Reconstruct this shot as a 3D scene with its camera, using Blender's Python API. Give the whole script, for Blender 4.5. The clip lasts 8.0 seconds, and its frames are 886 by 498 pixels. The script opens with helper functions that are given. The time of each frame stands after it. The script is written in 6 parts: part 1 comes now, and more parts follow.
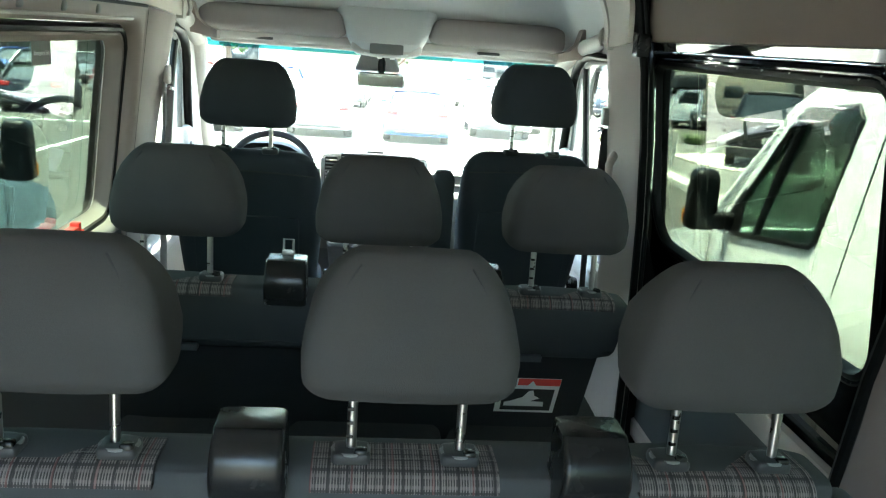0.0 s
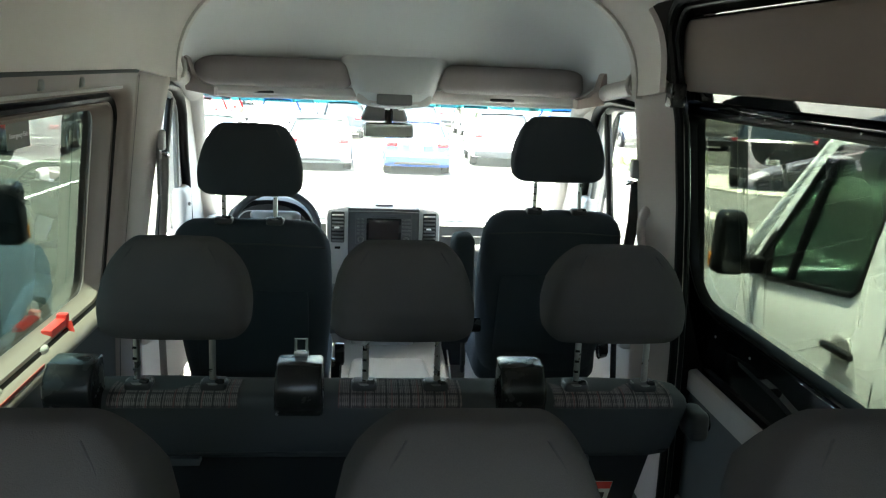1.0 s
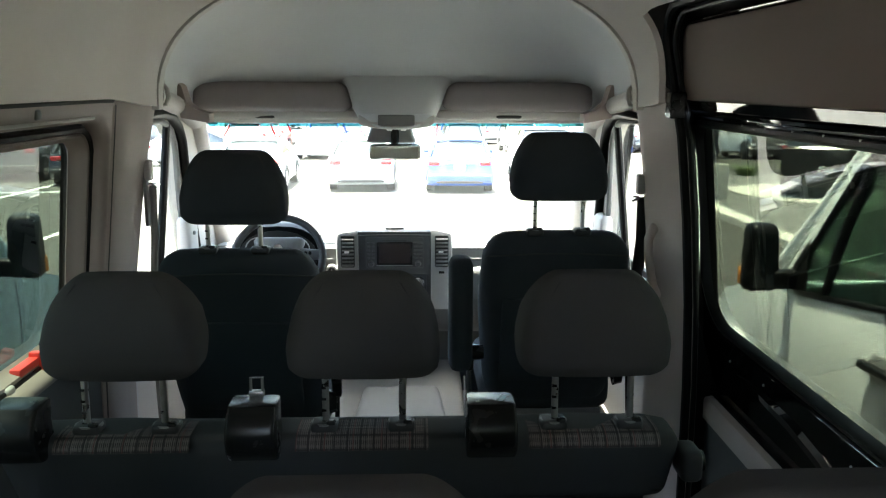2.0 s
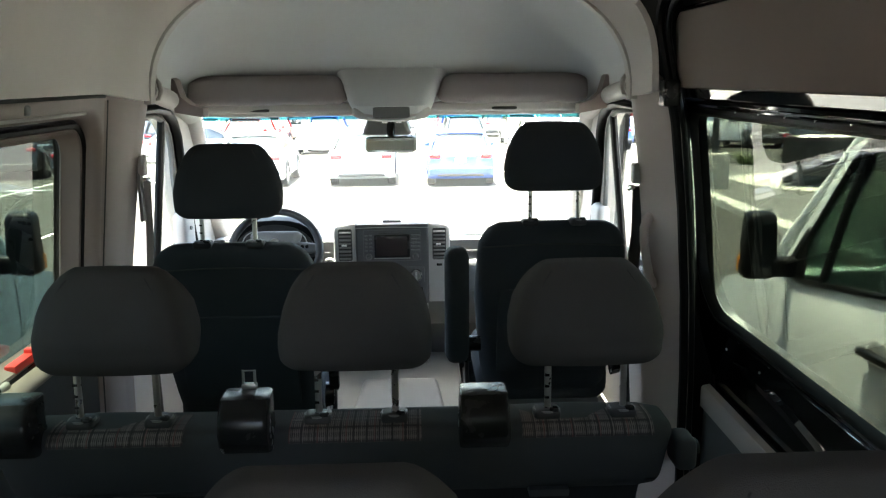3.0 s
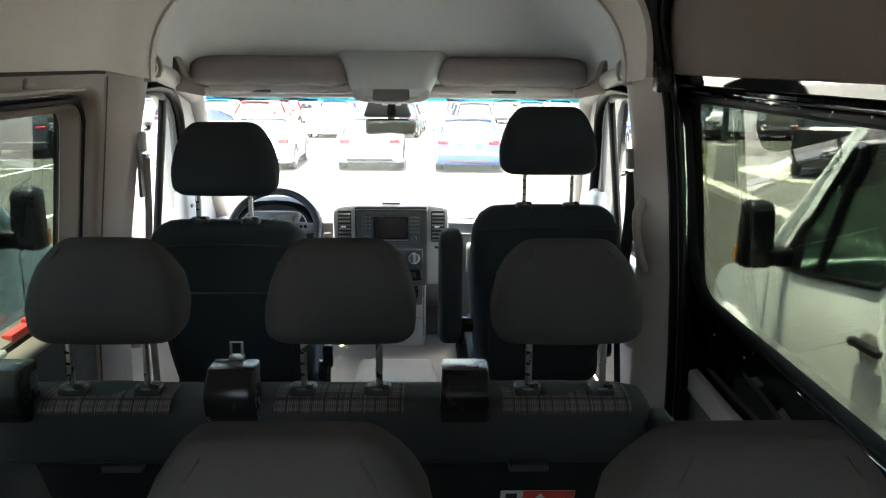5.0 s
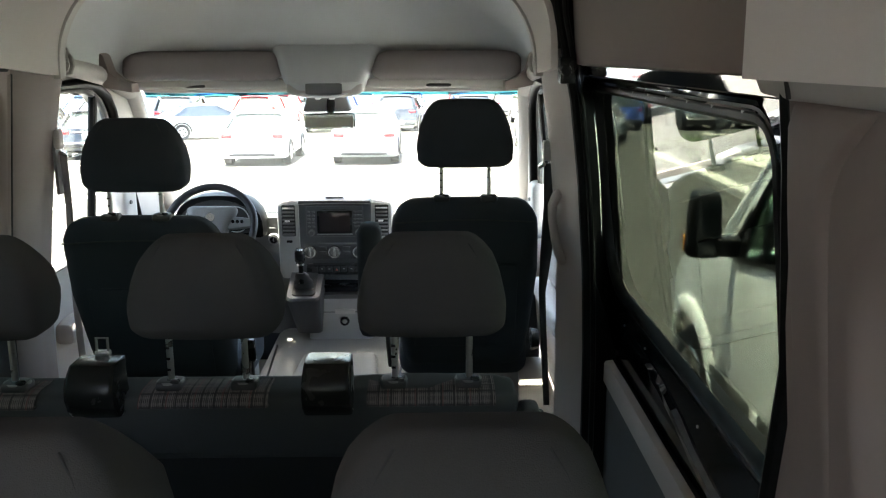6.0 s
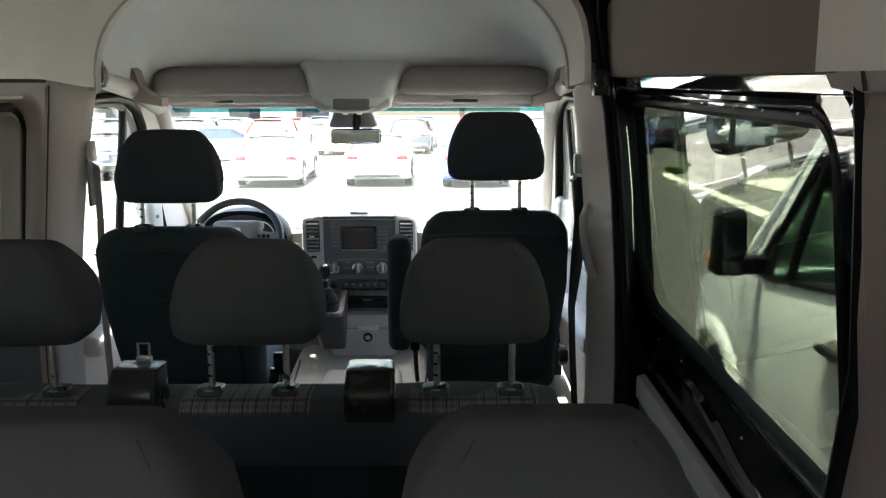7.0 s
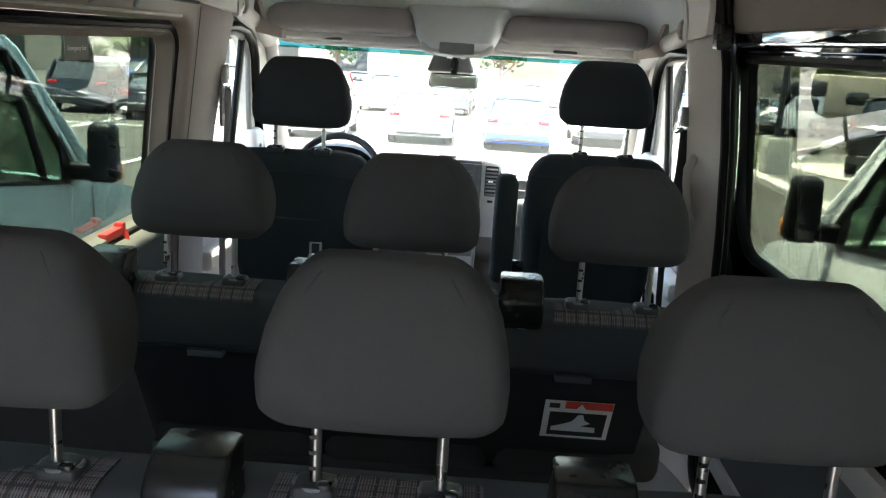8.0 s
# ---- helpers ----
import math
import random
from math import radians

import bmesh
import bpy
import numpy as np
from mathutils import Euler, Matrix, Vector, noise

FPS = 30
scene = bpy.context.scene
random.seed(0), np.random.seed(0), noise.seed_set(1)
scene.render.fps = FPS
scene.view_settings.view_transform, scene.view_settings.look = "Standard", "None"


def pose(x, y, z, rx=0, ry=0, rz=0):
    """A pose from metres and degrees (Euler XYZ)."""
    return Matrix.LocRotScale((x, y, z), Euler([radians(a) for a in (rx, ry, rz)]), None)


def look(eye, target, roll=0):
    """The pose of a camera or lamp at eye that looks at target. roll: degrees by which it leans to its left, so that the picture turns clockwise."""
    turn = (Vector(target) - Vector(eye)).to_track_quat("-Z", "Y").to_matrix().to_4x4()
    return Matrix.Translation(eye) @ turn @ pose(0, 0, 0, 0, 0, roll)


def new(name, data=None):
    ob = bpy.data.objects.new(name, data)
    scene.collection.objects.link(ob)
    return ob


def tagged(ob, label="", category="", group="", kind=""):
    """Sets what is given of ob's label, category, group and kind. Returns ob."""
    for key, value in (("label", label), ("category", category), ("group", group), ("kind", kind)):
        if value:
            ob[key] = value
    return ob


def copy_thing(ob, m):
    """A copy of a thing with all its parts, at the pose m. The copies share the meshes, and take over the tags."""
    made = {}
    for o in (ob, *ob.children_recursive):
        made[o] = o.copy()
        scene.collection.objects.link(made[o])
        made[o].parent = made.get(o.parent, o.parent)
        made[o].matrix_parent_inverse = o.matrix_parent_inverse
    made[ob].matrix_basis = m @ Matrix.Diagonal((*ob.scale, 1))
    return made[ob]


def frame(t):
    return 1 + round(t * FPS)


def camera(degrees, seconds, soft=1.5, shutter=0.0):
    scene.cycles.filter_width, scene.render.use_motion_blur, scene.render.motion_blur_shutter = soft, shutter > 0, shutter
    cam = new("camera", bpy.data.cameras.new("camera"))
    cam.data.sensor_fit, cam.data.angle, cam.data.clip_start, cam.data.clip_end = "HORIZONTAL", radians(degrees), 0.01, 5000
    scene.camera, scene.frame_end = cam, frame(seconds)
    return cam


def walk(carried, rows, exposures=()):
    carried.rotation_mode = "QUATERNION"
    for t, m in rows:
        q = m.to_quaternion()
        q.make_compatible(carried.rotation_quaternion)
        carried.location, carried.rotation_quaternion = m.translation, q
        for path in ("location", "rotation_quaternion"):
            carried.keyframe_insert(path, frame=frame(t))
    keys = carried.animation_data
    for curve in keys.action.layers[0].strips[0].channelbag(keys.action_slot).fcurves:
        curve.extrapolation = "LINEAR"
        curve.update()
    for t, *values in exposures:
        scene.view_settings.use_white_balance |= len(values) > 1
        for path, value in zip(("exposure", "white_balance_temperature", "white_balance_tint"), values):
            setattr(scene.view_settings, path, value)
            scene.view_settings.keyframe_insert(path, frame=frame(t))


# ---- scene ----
cam = camera(56.6, 8.0, soft=1.2)
PATH = [
    (0, (-0.109, 0.206, 2.217), (0.092, 2.135, 1.725), 4.2),
    (0.5, (-0.147, 0.354, 2.276), (0.063, 2.275, 1.761), 3.1),
    (1, (-0.158, 0.486, 2.306), (0.038, 2.429, 1.873), 2.4),
    (1.5, (-0.015, 0.593, 2.309), (0.09, 2.551, 1.918), 1.4),
    (3, (0.069, 0.6, 2.3), (0.132, 2.557, 1.891), -0.6),
    (3.5, (0.03, 0.584, 2.3), (0.082, 2.537, 1.871), 0.0),
    (4, (-0.002, 0.58, 2.301), (0.044, 2.529, 1.855), 0.7),
    (5.5, (0.279, 0.557, 2.285), (0.316, 2.508, 1.846), 0.1),
    (6, (0.426, 0.557, 2.29), (0.452, 2.504, 1.833), -0.3),
    (6.5, (0.421, 0.558, 2.283), (0.43, 2.501, 1.81), -0.4),
    (7, (0.354, 0.557, 2.253), (0.357, 2.516, 1.852), -0.2),
    (7.5, (0.238, 0.483, 2.203), (0.218, 2.444, 1.808), 1.7),
    (8, (0.064, 0.37, 2.181), (0.012, 2.309, 1.693), 3.5),
]
EXPOSURES = [(0.0, 5.60, 6350, -6), (0.5, 5.30, 6400, -4), (1.0, 4.88, 6500, 1), (1.7, 4.60, 6600, 5), (3.0, 4.64, 6700, 8), (6.5, 4.67, 6780, 10), (7.2, 4.65, 6750, 9), (7.5, 4.71, 6720, 5), (8.0, 5.00, 6700, 9)]
walk(cam, [(t, look(eye, target, roll)) for t, eye, target, roll in PATH], exposures=EXPOSURES)

# ---- world, sun ----
SUN_DIR = Vector((-0.11, 0.02, 0.97)).normalized()      # towards the sun: almost overhead
world = bpy.data.worlds.new("sky")
scene.world = world
world.use_nodes = True
wn = world.node_tree
sky = wn.nodes.new("ShaderNodeTexSky")
sky.sky_type = "NISHITA"
sky.sun_disc = False
sky.air_density = 1.0
sky.dust_density = 4.0
sky.ozone_density = 0.6
sky.sun_elevation = math.asin(SUN_DIR.z)
sky.sun_rotation = math.atan2(SUN_DIR.x, SUN_DIR.y)
wn.links.new(sky.outputs[0], wn.nodes["Background"].inputs[0])
wn.nodes["Background"].inputs[1].default_value = 0.12
sun_data = bpy.data.lights.new("sun", "SUN")
sun_data.energy = 5.0
sun_data.angle = radians(0.53)
sun_data.color = (1.0, 0.95, 0.88)
sun = new("sun", sun_data)
sun.matrix_world = look(SUN_DIR * 40, (0, 0, 0))



# ---- materials ----
def mat(name, color, rough=0.6, metal=0.0, vary=0.12, scale=6.0, bump=0.0, bump_scale=300.0, coat=0.0, spec=0.5, fine=0.0, rand=0.0):
    """A surface whose colour varies at two scales, with fine relief."""
    m = bpy.data.materials.new(name)
    m.use_nodes = True
    nt = m.node_tree
    b = nt.nodes["Principled BSDF"]
    co = nt.nodes.new("ShaderNodeTexCoord")
    n1 = nt.nodes.new("ShaderNodeTexNoise")
    n1.inputs["Scale"].default_value = scale
    n1.inputs["Detail"].default_value = 4
    nt.links.new(co.outputs["Object"], n1.inputs["Vector"])
    n2 = nt.nodes.new("ShaderNodeTexNoise")
    n2.inputs["Scale"].default_value = bump_scale
    n2.inputs["Detail"].default_value = 2
    nt.links.new(co.outputs["Object"], n2.inputs["Vector"])
    mul = nt.nodes.new("ShaderNodeMath")
    mul.operation = "MULTIPLY_ADD"
    nt.links.new(n1.outputs["Fac"], mul.inputs[0])
    mul.inputs[1].default_value = 2 * vary
    mul.inputs[2].default_value = 1 - vary
    add = nt.nodes.new("ShaderNodeMath")
    add.operation = "MULTIPLY_ADD"
    nt.links.new(n2.outputs["Fac"], add.inputs[0])
    add.inputs[1].default_value = 2 * fine
    nt.links.new(mul.outputs[0], add.inputs[2])
    last = add.outputs[0]
    if rand:
        oi = nt.nodes.new("ShaderNodeObjectInfo")
        rm = nt.nodes.new("ShaderNodeMath")
        rm.operation = "MULTIPLY_ADD"
        nt.links.new(oi.outputs["Random"], rm.inputs[0])
        rm.inputs[1].default_value = rand
        nt.links.new(last, rm.inputs[2])
        last = rm.outputs[0]
    vm = nt.nodes.new("ShaderNodeVectorMath")
    vm.operation = "SCALE"
    vm.inputs[0].default_value = color
    nt.links.new(last, vm.inputs["Scale"])
    nt.links.new(vm.outputs[0], b.inputs["Base Color"])
    rr = nt.nodes.new("ShaderNodeMath")
    rr.operation = "MULTIPLY_ADD"
    nt.links.new(n1.outputs["Fac"], rr.inputs[0])
    rr.inputs[1].default_value = 0.2 * rough
    rr.inputs[2].default_value = 0.9 * rough
    nt.links.new(rr.outputs[0], b.inputs["Roughness"])
    b.inputs["Metallic"].default_value = metal
    b.inputs["Specular IOR Level"].default_value = spec
    b.inputs["Coat Weight"].default_value = coat
    b.inputs["Coat Roughness"].default_value = 0.04
    if bump:
        bn = nt.nodes.new("ShaderNodeBump")
        bn.inputs["Strength"].default_value = bump
        bn.inputs["Distance"].default_value = 0.002
        nt.links.new(n2.outputs["Fac"], bn.inputs["Height"])
        nt.links.new(bn.outputs[0], b.inputs["Normal"])
    return m


def glass(name, tint, gloss=1.0, mirror=0.55):
    """A thin pane: tinted see-through, with a mirror's share by Fresnel."""
    m = bpy.data.materials.new(name)
    m.use_nodes = True
    nt = m.node_tree
    nt.nodes.remove(nt.nodes["Principled BSDF"])
    tr = nt.nodes.new("ShaderNodeBsdfTransparent")
    tr.inputs[0].default_value = (*tint, 1)
    gl = nt.nodes.new("ShaderNodeBsdfGlossy")
    gl.inputs["Roughness"].default_value = 0.0
    gl.inputs["Color"].default_value = (gloss, gloss, gloss, 1)
    lw = nt.nodes.new("ShaderNodeLayerWeight")
    lw.inputs["Blend"].default_value = 0.5
    pw = nt.nodes.new("ShaderNodeMath")
    pw.operation = "POWER"
    nt.links.new(lw.outputs["Facing"], pw.inputs[0])
    pw.inputs[1].default_value = 5.0
    fr = nt.nodes.new("ShaderNodeMath")
    fr.operation = "MULTIPLY_ADD"
    nt.links.new(pw.outputs[0], fr.inputs[0])
    fr.inputs[1].default_value = mirror
    fr.inputs[2].default_value = min(0.03, 0.10 * mirror)
    mx = nt.nodes.new("ShaderNodeMixShader")
    nt.links.new(fr.outputs[0], mx.inputs[0])
    nt.links.new(tr.outputs[0], mx.inputs[1])
    nt.links.new(gl.outputs[0], mx.inputs[2])
    nt.links.new(mx.outputs[0], nt.nodes["Material Output"].inputs[0])
    return m


def plaid_material():
    """Woven tartan: thin light and dark threads crossing on dark cloth."""
    m = bpy.data.materials.new("plaid_cloth")
    m.use_nodes = True
    nt = m.node_tree
    b = nt.nodes["Principled BSDF"]
    co = nt.nodes.new("ShaderNodeTexCoord")
    sp = nt.nodes.new("ShaderNodeSeparateXYZ")
    nt.links.new(co.outputs["Object"], sp.inputs[0])
    yz = nt.nodes.new("ShaderNodeMath")
    yz.operation = "SUBTRACT"
    nt.links.new(sp.outputs["Z"], yz.inputs[0])
    nt.links.new(sp.outputs["Y"], yz.inputs[1])

    def threads(src, period, duty, shift):
        a = nt.nodes.new("ShaderNodeMath")
        a.operation = "MULTIPLY_ADD"
        a.inputs[1].default_value = 1 / period
        a.inputs[2].default_value = shift
        nt.links.new(src, a.inputs[0])
        f = nt.nodes.new("ShaderNodeMath")
        f.operation = "FRACT"
        nt.links.new(a.outputs[0], f.inputs[0])
        c = nt.nodes.new("ShaderNodeMath")
        c.operation = "LESS_THAN"
        c.inputs[1].default_value = duty
        nt.links.new(f.outputs[0], c.inputs[0])
        return c.outputs[0]

    def blend(fac, amount, base, color):
        mx = nt.nodes.new("ShaderNodeMix")
        mx.data_type = "RGBA"
        k = nt.nodes.new("ShaderNodeMath")
        k.operation = "MULTIPLY"
        k.inputs[1].default_value = amount
        nt.links.new(fac, k.inputs[0])
        nt.links.new(k.outputs[0], mx.inputs[0])
        if isinstance(base, tuple):
            mx.inputs[6].default_value = (*base, 1)
        else:
            nt.links.new(base, mx.inputs[6])
        mx.inputs[7].default_value = (*color, 1)
        return mx.outputs[2]

    c = blend(threads(sp.outputs["X"], 0.0040, 0.45, 0.1), 0.85, (0.040, 0.036, 0.035), (0.20, 0.172, 0.160))
    c = blend(threads(yz.outputs[0], 0.0043, 0.42, 0.3), 0.5, c, (0.19, 0.160, 0.150))
    c = blend(threads(sp.outputs["X"], 0.0270, 0.13, 0.2), 0.9, c, (0.026, 0.024, 0.024))
    c = blend(threads(sp.outputs["X"], 0.0173, 0.09, 0.6), 0.8, c, (0.03, 0.028, 0.028))
    c = blend(threads(yz.outputs[0], 0.0190, 0.15, 0.5), 0.85, c, (0.026, 0.024, 0.024))
    c = blend(threads(sp.outputs["X"], 0.0405, 0.045, 0.7), 0.45, c, (0.22, 0.19, 0.178))
    c = blend(threads(yz.outputs[0], 0.0330, 0.05, 0.1), 0.7, c, (0.22, 0.195, 0.18))
    c = blend(threads(sp.outputs["X"], 0.0590, 0.06, 0.35), 0.4, c, (0.17, 0.055, 0.05))
    n = nt.nodes.new("ShaderNodeTexNoise")
    n.inputs["Scale"].default_value = 60
    nt.links.new(co.outputs["Object"], n.inputs["Vector"])
    c = blend(n.outputs["Fac"], 0.3, c, (0.06, 0.055, 0.055))
    nt.links.new(c, b.inputs["Base Color"])
    b.inputs["Roughness"].default_value = 0.9
    b.inputs["Specular IOR Level"].default_value = 0.2
    return m


HEADLINER = mat("headliner_cloth", (0.72, 0.670, 0.636), 0.95, vary=0.05, scale=3, bump=0.25, bump_scale=900, spec=0.15, fine=0.05)
TRIM_MID = mat("door_panel_plastic", (0.305, 0.266, 0.240), 0.62, vary=0.05, scale=4, bump=0.12, bump_scale=700, spec=0.4, fine=0.03)
# trim colour darkened to hold the shade on the left pillar and side walls
TRIM_SHADED = mat("shaded_trim_plastic", (0.225, 0.180, 0.161), 0.62, vary=0.05, scale=4, bump=0.12, bump_scale=700, spec=0.4, fine=0.03)
HEADLINER_CAB = mat("cab_headliner_moulding", (0.49, 0.495, 0.49), 0.85, vary=0.05, scale=3, bump=0.2, bump_scale=900, spec=0.2, fine=0.04)
# same trim lightened for the light that falls on the right pillar
PILLAR_LIT = mat("lit_pillar_plastic", (0.43, 0.366, 0.335), 0.6, vary=0.05, scale=4, bump=0.12, bump_scale=700, spec=0.35, fine=0.03)
DOOR_PANEL = mat("brown_grey_door_panel", (0.235, 0.184, 0.160), 0.7, vary=0.06, scale=4, bump=0.12, bump_scale=700, spec=0.3, fine=0.04)
VISOR = mat("visor_cloth", (0.25, 0.222, 0.218), 0.9, vary=0.06, scale=5, bump=0.3, bump_scale=900, spec=0.2)
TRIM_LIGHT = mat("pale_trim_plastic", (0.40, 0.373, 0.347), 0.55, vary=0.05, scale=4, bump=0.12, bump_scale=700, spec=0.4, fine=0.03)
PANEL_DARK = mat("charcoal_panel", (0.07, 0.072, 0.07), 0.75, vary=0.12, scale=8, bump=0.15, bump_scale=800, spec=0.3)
CLOTH = mat("charcoal_cloth", (0.0500, 0.0482, 0.0465), 0.95, vary=0.17, scale=7, bump=0.3, bump_scale=650, spec=0.15, fine=0.16)
CLOTH_DARK = mat("dark_cloth", (0.047, 0.0490, 0.0495), 0.95, vary=0.16, scale=7, bump=0.3, bump_scale=650, spec=0.15, fine=0.16)
CLOTH_SHELL = mat("seat_back_cover", (0.026, 0.027, 0.028), 0.9, vary=0.16, scale=7, bump=0.3, bump_scale=650, spec=0.2, fine=0.16)
CLOTH_BLACK = mat("black_cloth", (0.028, 0.032, 0.036), 0.92, vary=0.15, scale=9, bump=0.4, bump_scale=1200, spec=0.15, fine=0.2)
PLAID = plaid_material()
SEAM = mat("seam_thread", (0.035, 0.035, 0.035), 0.9, vary=0.1)
PLASTIC = mat("black_plastic", (0.012, 0.012, 0.012), 0.27, vary=0.2, scale=20, bump=0.10, bump_scale=700, spec=0.28)
PLASTIC_MATT = mat("matt_black_plastic", (0.02, 0.02, 0.021), 0.6, vary=0.15, scale=20, bump=0.15, bump_scale=700)
PLASTIC_GREY = mat("mid_grey_plastic", (0.125, 0.123, 0.119), 0.55, vary=0.08, scale=10, bump=0.12, bump_scale=700)
DASH = mat("dashboard_grey", (0.135, 0.137, 0.136), 0.65, vary=0.08, scale=6, bump=0.2, bump_scale=500)
STACK = mat("stack_dark", (0.056, 0.058, 0.061), 0.5, vary=0.1, scale=10, bump=0.1, bump_scale=700)
BUTTON = mat("dark_key_plastic", (0.075, 0.077, 0.08), 0.45, vary=0.08, scale=20)
SILVER = mat("silver_plastic", (0.30, 0.297, 0.285), 0.42, vary=0.05, scale=10)
RUBBER = mat("rubber", (0.005, 0.005, 0.005), 0.42, vary=0.2, scale=30, spec=0.14)
FLANK = mat("console_flank", (0.30, 0.298, 0.29), 0.42, vary=0.06, scale=10, bump=0.06, bump_scale=700)
PAINT_BLACK = mat("black_paint", (0.004, 0.004, 0.004), 0.03, vary=0.1, scale=3, coat=1.0, spec=0.8)
PAINT_DOOR = mat("black_door_paint", (0.004, 0.004, 0.004), 0.09, vary=0.1, scale=3, spec=0.5)
BODY_BLACK = mat("black_body_paint", (0.004, 0.004, 0.004), 0.5, vary=0.1, scale=3, spec=0.06)
MIRROR_SHELL = mat("black_mirror_shell", (0.004, 0.004, 0.004), 0.38, vary=0.15, scale=20, bump=0.1, bump_scale=600, spec=0.18)
# near-black colour stands in for the dark reflection in the vans' wing mirrors
MIRROR_DARK_REFLECTION = mat("mirror_glass_dark_reflection", (0.012, 0.014, 0.014), 0.12, vary=0.02, spec=0.35)
POST = mat("brushed_post_steel", (0.50, 0.50, 0.49), 0.28, metal=1.0, vary=0.06, scale=30)
CHROME = mat("chrome", (0.75, 0.75, 0.75), 0.16, metal=1.0, vary=0.04, scale=20)
STEEL = mat("dull_steel", (0.35, 0.35, 0.34), 0.35, metal=1.0, vary=0.1, scale=30)
SCREEN = mat("unlit_screen", (0.03, 0.022, 0.022), 0.12, vary=0.05)
RED = mat("red_plastic", (0.72, 0.05, 0.035), 0.4, vary=0.08, scale=15)
RED_DECAL = mat("red_decal", (0.55, 0.10, 0.07), 0.5, vary=0.1, scale=15)
WHITE_INK = mat("white_print", (0.8, 0.8, 0.78), 0.5, vary=0.03)
BLACK_INK = mat("black_print", (0.01, 0.01, 0.01), 0.5, vary=0.05)
GREY_DECAL = mat("grey_decal", (0.22, 0.225, 0.19), 0.6, vary=0.05)
FLOOR_MAT = mat("floor_vinyl", (0.16, 0.155, 0.145), 0.7, vary=0.15, scale=5, bump=0.3, bump_scale=250)
FLOOR_PALE = mat("pale_floor_cover", (0.155, 0.147, 0.130), 0.6, vary=0.08, scale=5, bump=0.2, bump_scale=300)
BELT = mat("belt_webbing", (0.24, 0.225, 0.21), 0.8, vary=0.1, scale=40)
BELT_DARK = mat("dark_belt_webbing", (0.02, 0.02, 0.02), 0.8, vary=0.1, scale=40)
GLASS_TINT = glass("privacy_glass", (0.220, 0.243, 0.211), mirror=0.80)
GLASS_LEFT = glass("side_privacy_glass", (0.27, 0.31, 0.275), mirror=0.80)
GLASS_REAR = glass("rear_glass", (0.55, 0.60, 0.55))
GLASS_CLEAR = glass("clear_glass", (0.93, 0.96, 0.94))
GLASS_GREEN = glass("green_glass", (0.50, 0.575, 0.535), mirror=0.7)
GLASS_BAND = glass("windscreen_shade_band", (0.22, 0.52, 0.56))
MIRROR = mat("mirror_glass", (0.78, 0.86, 0.83), 0.03, metal=1.0, vary=0.02)
ASPHALT = mat("asphalt", (0.044, 0.042, 0.037), 0.92, vary=0.18, scale=0.5, bump=0.25, bump_scale=55, spec=0.2, fine=0.12)
CONCRETE = mat("concrete", (0.42, 0.40, 0.35), 0.85, vary=0.12, scale=2, bump=0.4, bump_scale=60, fine=0.1)
GRAVEL = mat("gravel", (0.062, 0.060, 0.055), 0.95, vary=0.45, scale=5, bump=1.0, bump_scale=16, fine=0.9)
GRASS = mat("grass_blade", (0.085, 0.12, 0.04), 0.8, vary=0.35, scale=4)
LINE = mat("road_paint", (0.62, 0.61, 0.57), 0.8, vary=0.25, scale=7, fine=0.15, bump_scale=60)
WHITE_PAINT = mat("white_paint", (0.79, 0.80, 0.78), 0.36, vary=0.02, scale=2)
BLUE_WHITE = mat("pale_blue_paint", (0.27, 0.355, 0.37), 0.36, vary=0.03, scale=2)
TYRE = mat("tyre_rubber", (0.018, 0.018, 0.018), 0.85, vary=0.2, scale=20, bump=0.3, bump_scale=80)
RIM = mat("alloy_rim", (0.45, 0.45, 0.45), 0.3, metal=0.9, vary=0.05)
LAMP_RED = mat("tail_lamp_red", (0.45, 0.015, 0.02), 0.15, vary=0.1)
LAMP_AMBER = mat("amber_lamp", (0.7, 0.22, 0.03), 0.2, vary=0.1)
LAMP_CLEAR = mat("clear_lamp", (0.6, 0.6, 0.6), 0.15, vary=0.1)
CAR_GLASS = mat("car_glass", (0.02, 0.025, 0.025), 0.05, vary=0.1, coat=1.0)
PLATE = mat("blank_plate", (0.55, 0.55, 0.52), 0.5, vary=0.1)
BUILDING = mat("stucco", (0.42, 0.36, 0.27), 0.9, vary=0.1, scale=0.6)
ROOFING = mat("roofing", (0.16, 0.11, 0.085), 0.9, vary=0.15, scale=1)
BARK = mat("bark", (0.12, 0.085, 0.06), 0.9, vary=0.3, scale=5)
LEAF = mat("leaf", (0.06, 0.10, 0.03), 0.7, vary=0.3, scale=2)


# ---- helpers ----
def mesh_object(name, bm, material, smooth=True):
    me = bpy.data.meshes.new(name)
    bmesh.ops.recalc_face_normals(bm, faces=bm.faces[:])
    bm.to_mesh(me)
    bm.free()
    me.materials.append(material)
    if smooth:
        me.polygons.foreach_set("use_smooth", [True] * len(me.polygons))
        me.set_sharp_from_angle(angle=radians(38))
    return new(name, me)


def part(name, bm, material, parent, label="", smooth=True):
    ob = mesh_object(name, bm, material, smooth)
    ob.parent = parent
    if label:
        ob["label"] = label
    return ob


def thing(name, label, category, at=(0, 0, 0), turn=0.0, group="", kind=""):
    ob = new(name)
    ob.empty_display_size = 0.1
    ob.matrix_basis = pose(*at, 0, 0, turn)
    return tagged(ob, label, category, group, kind)


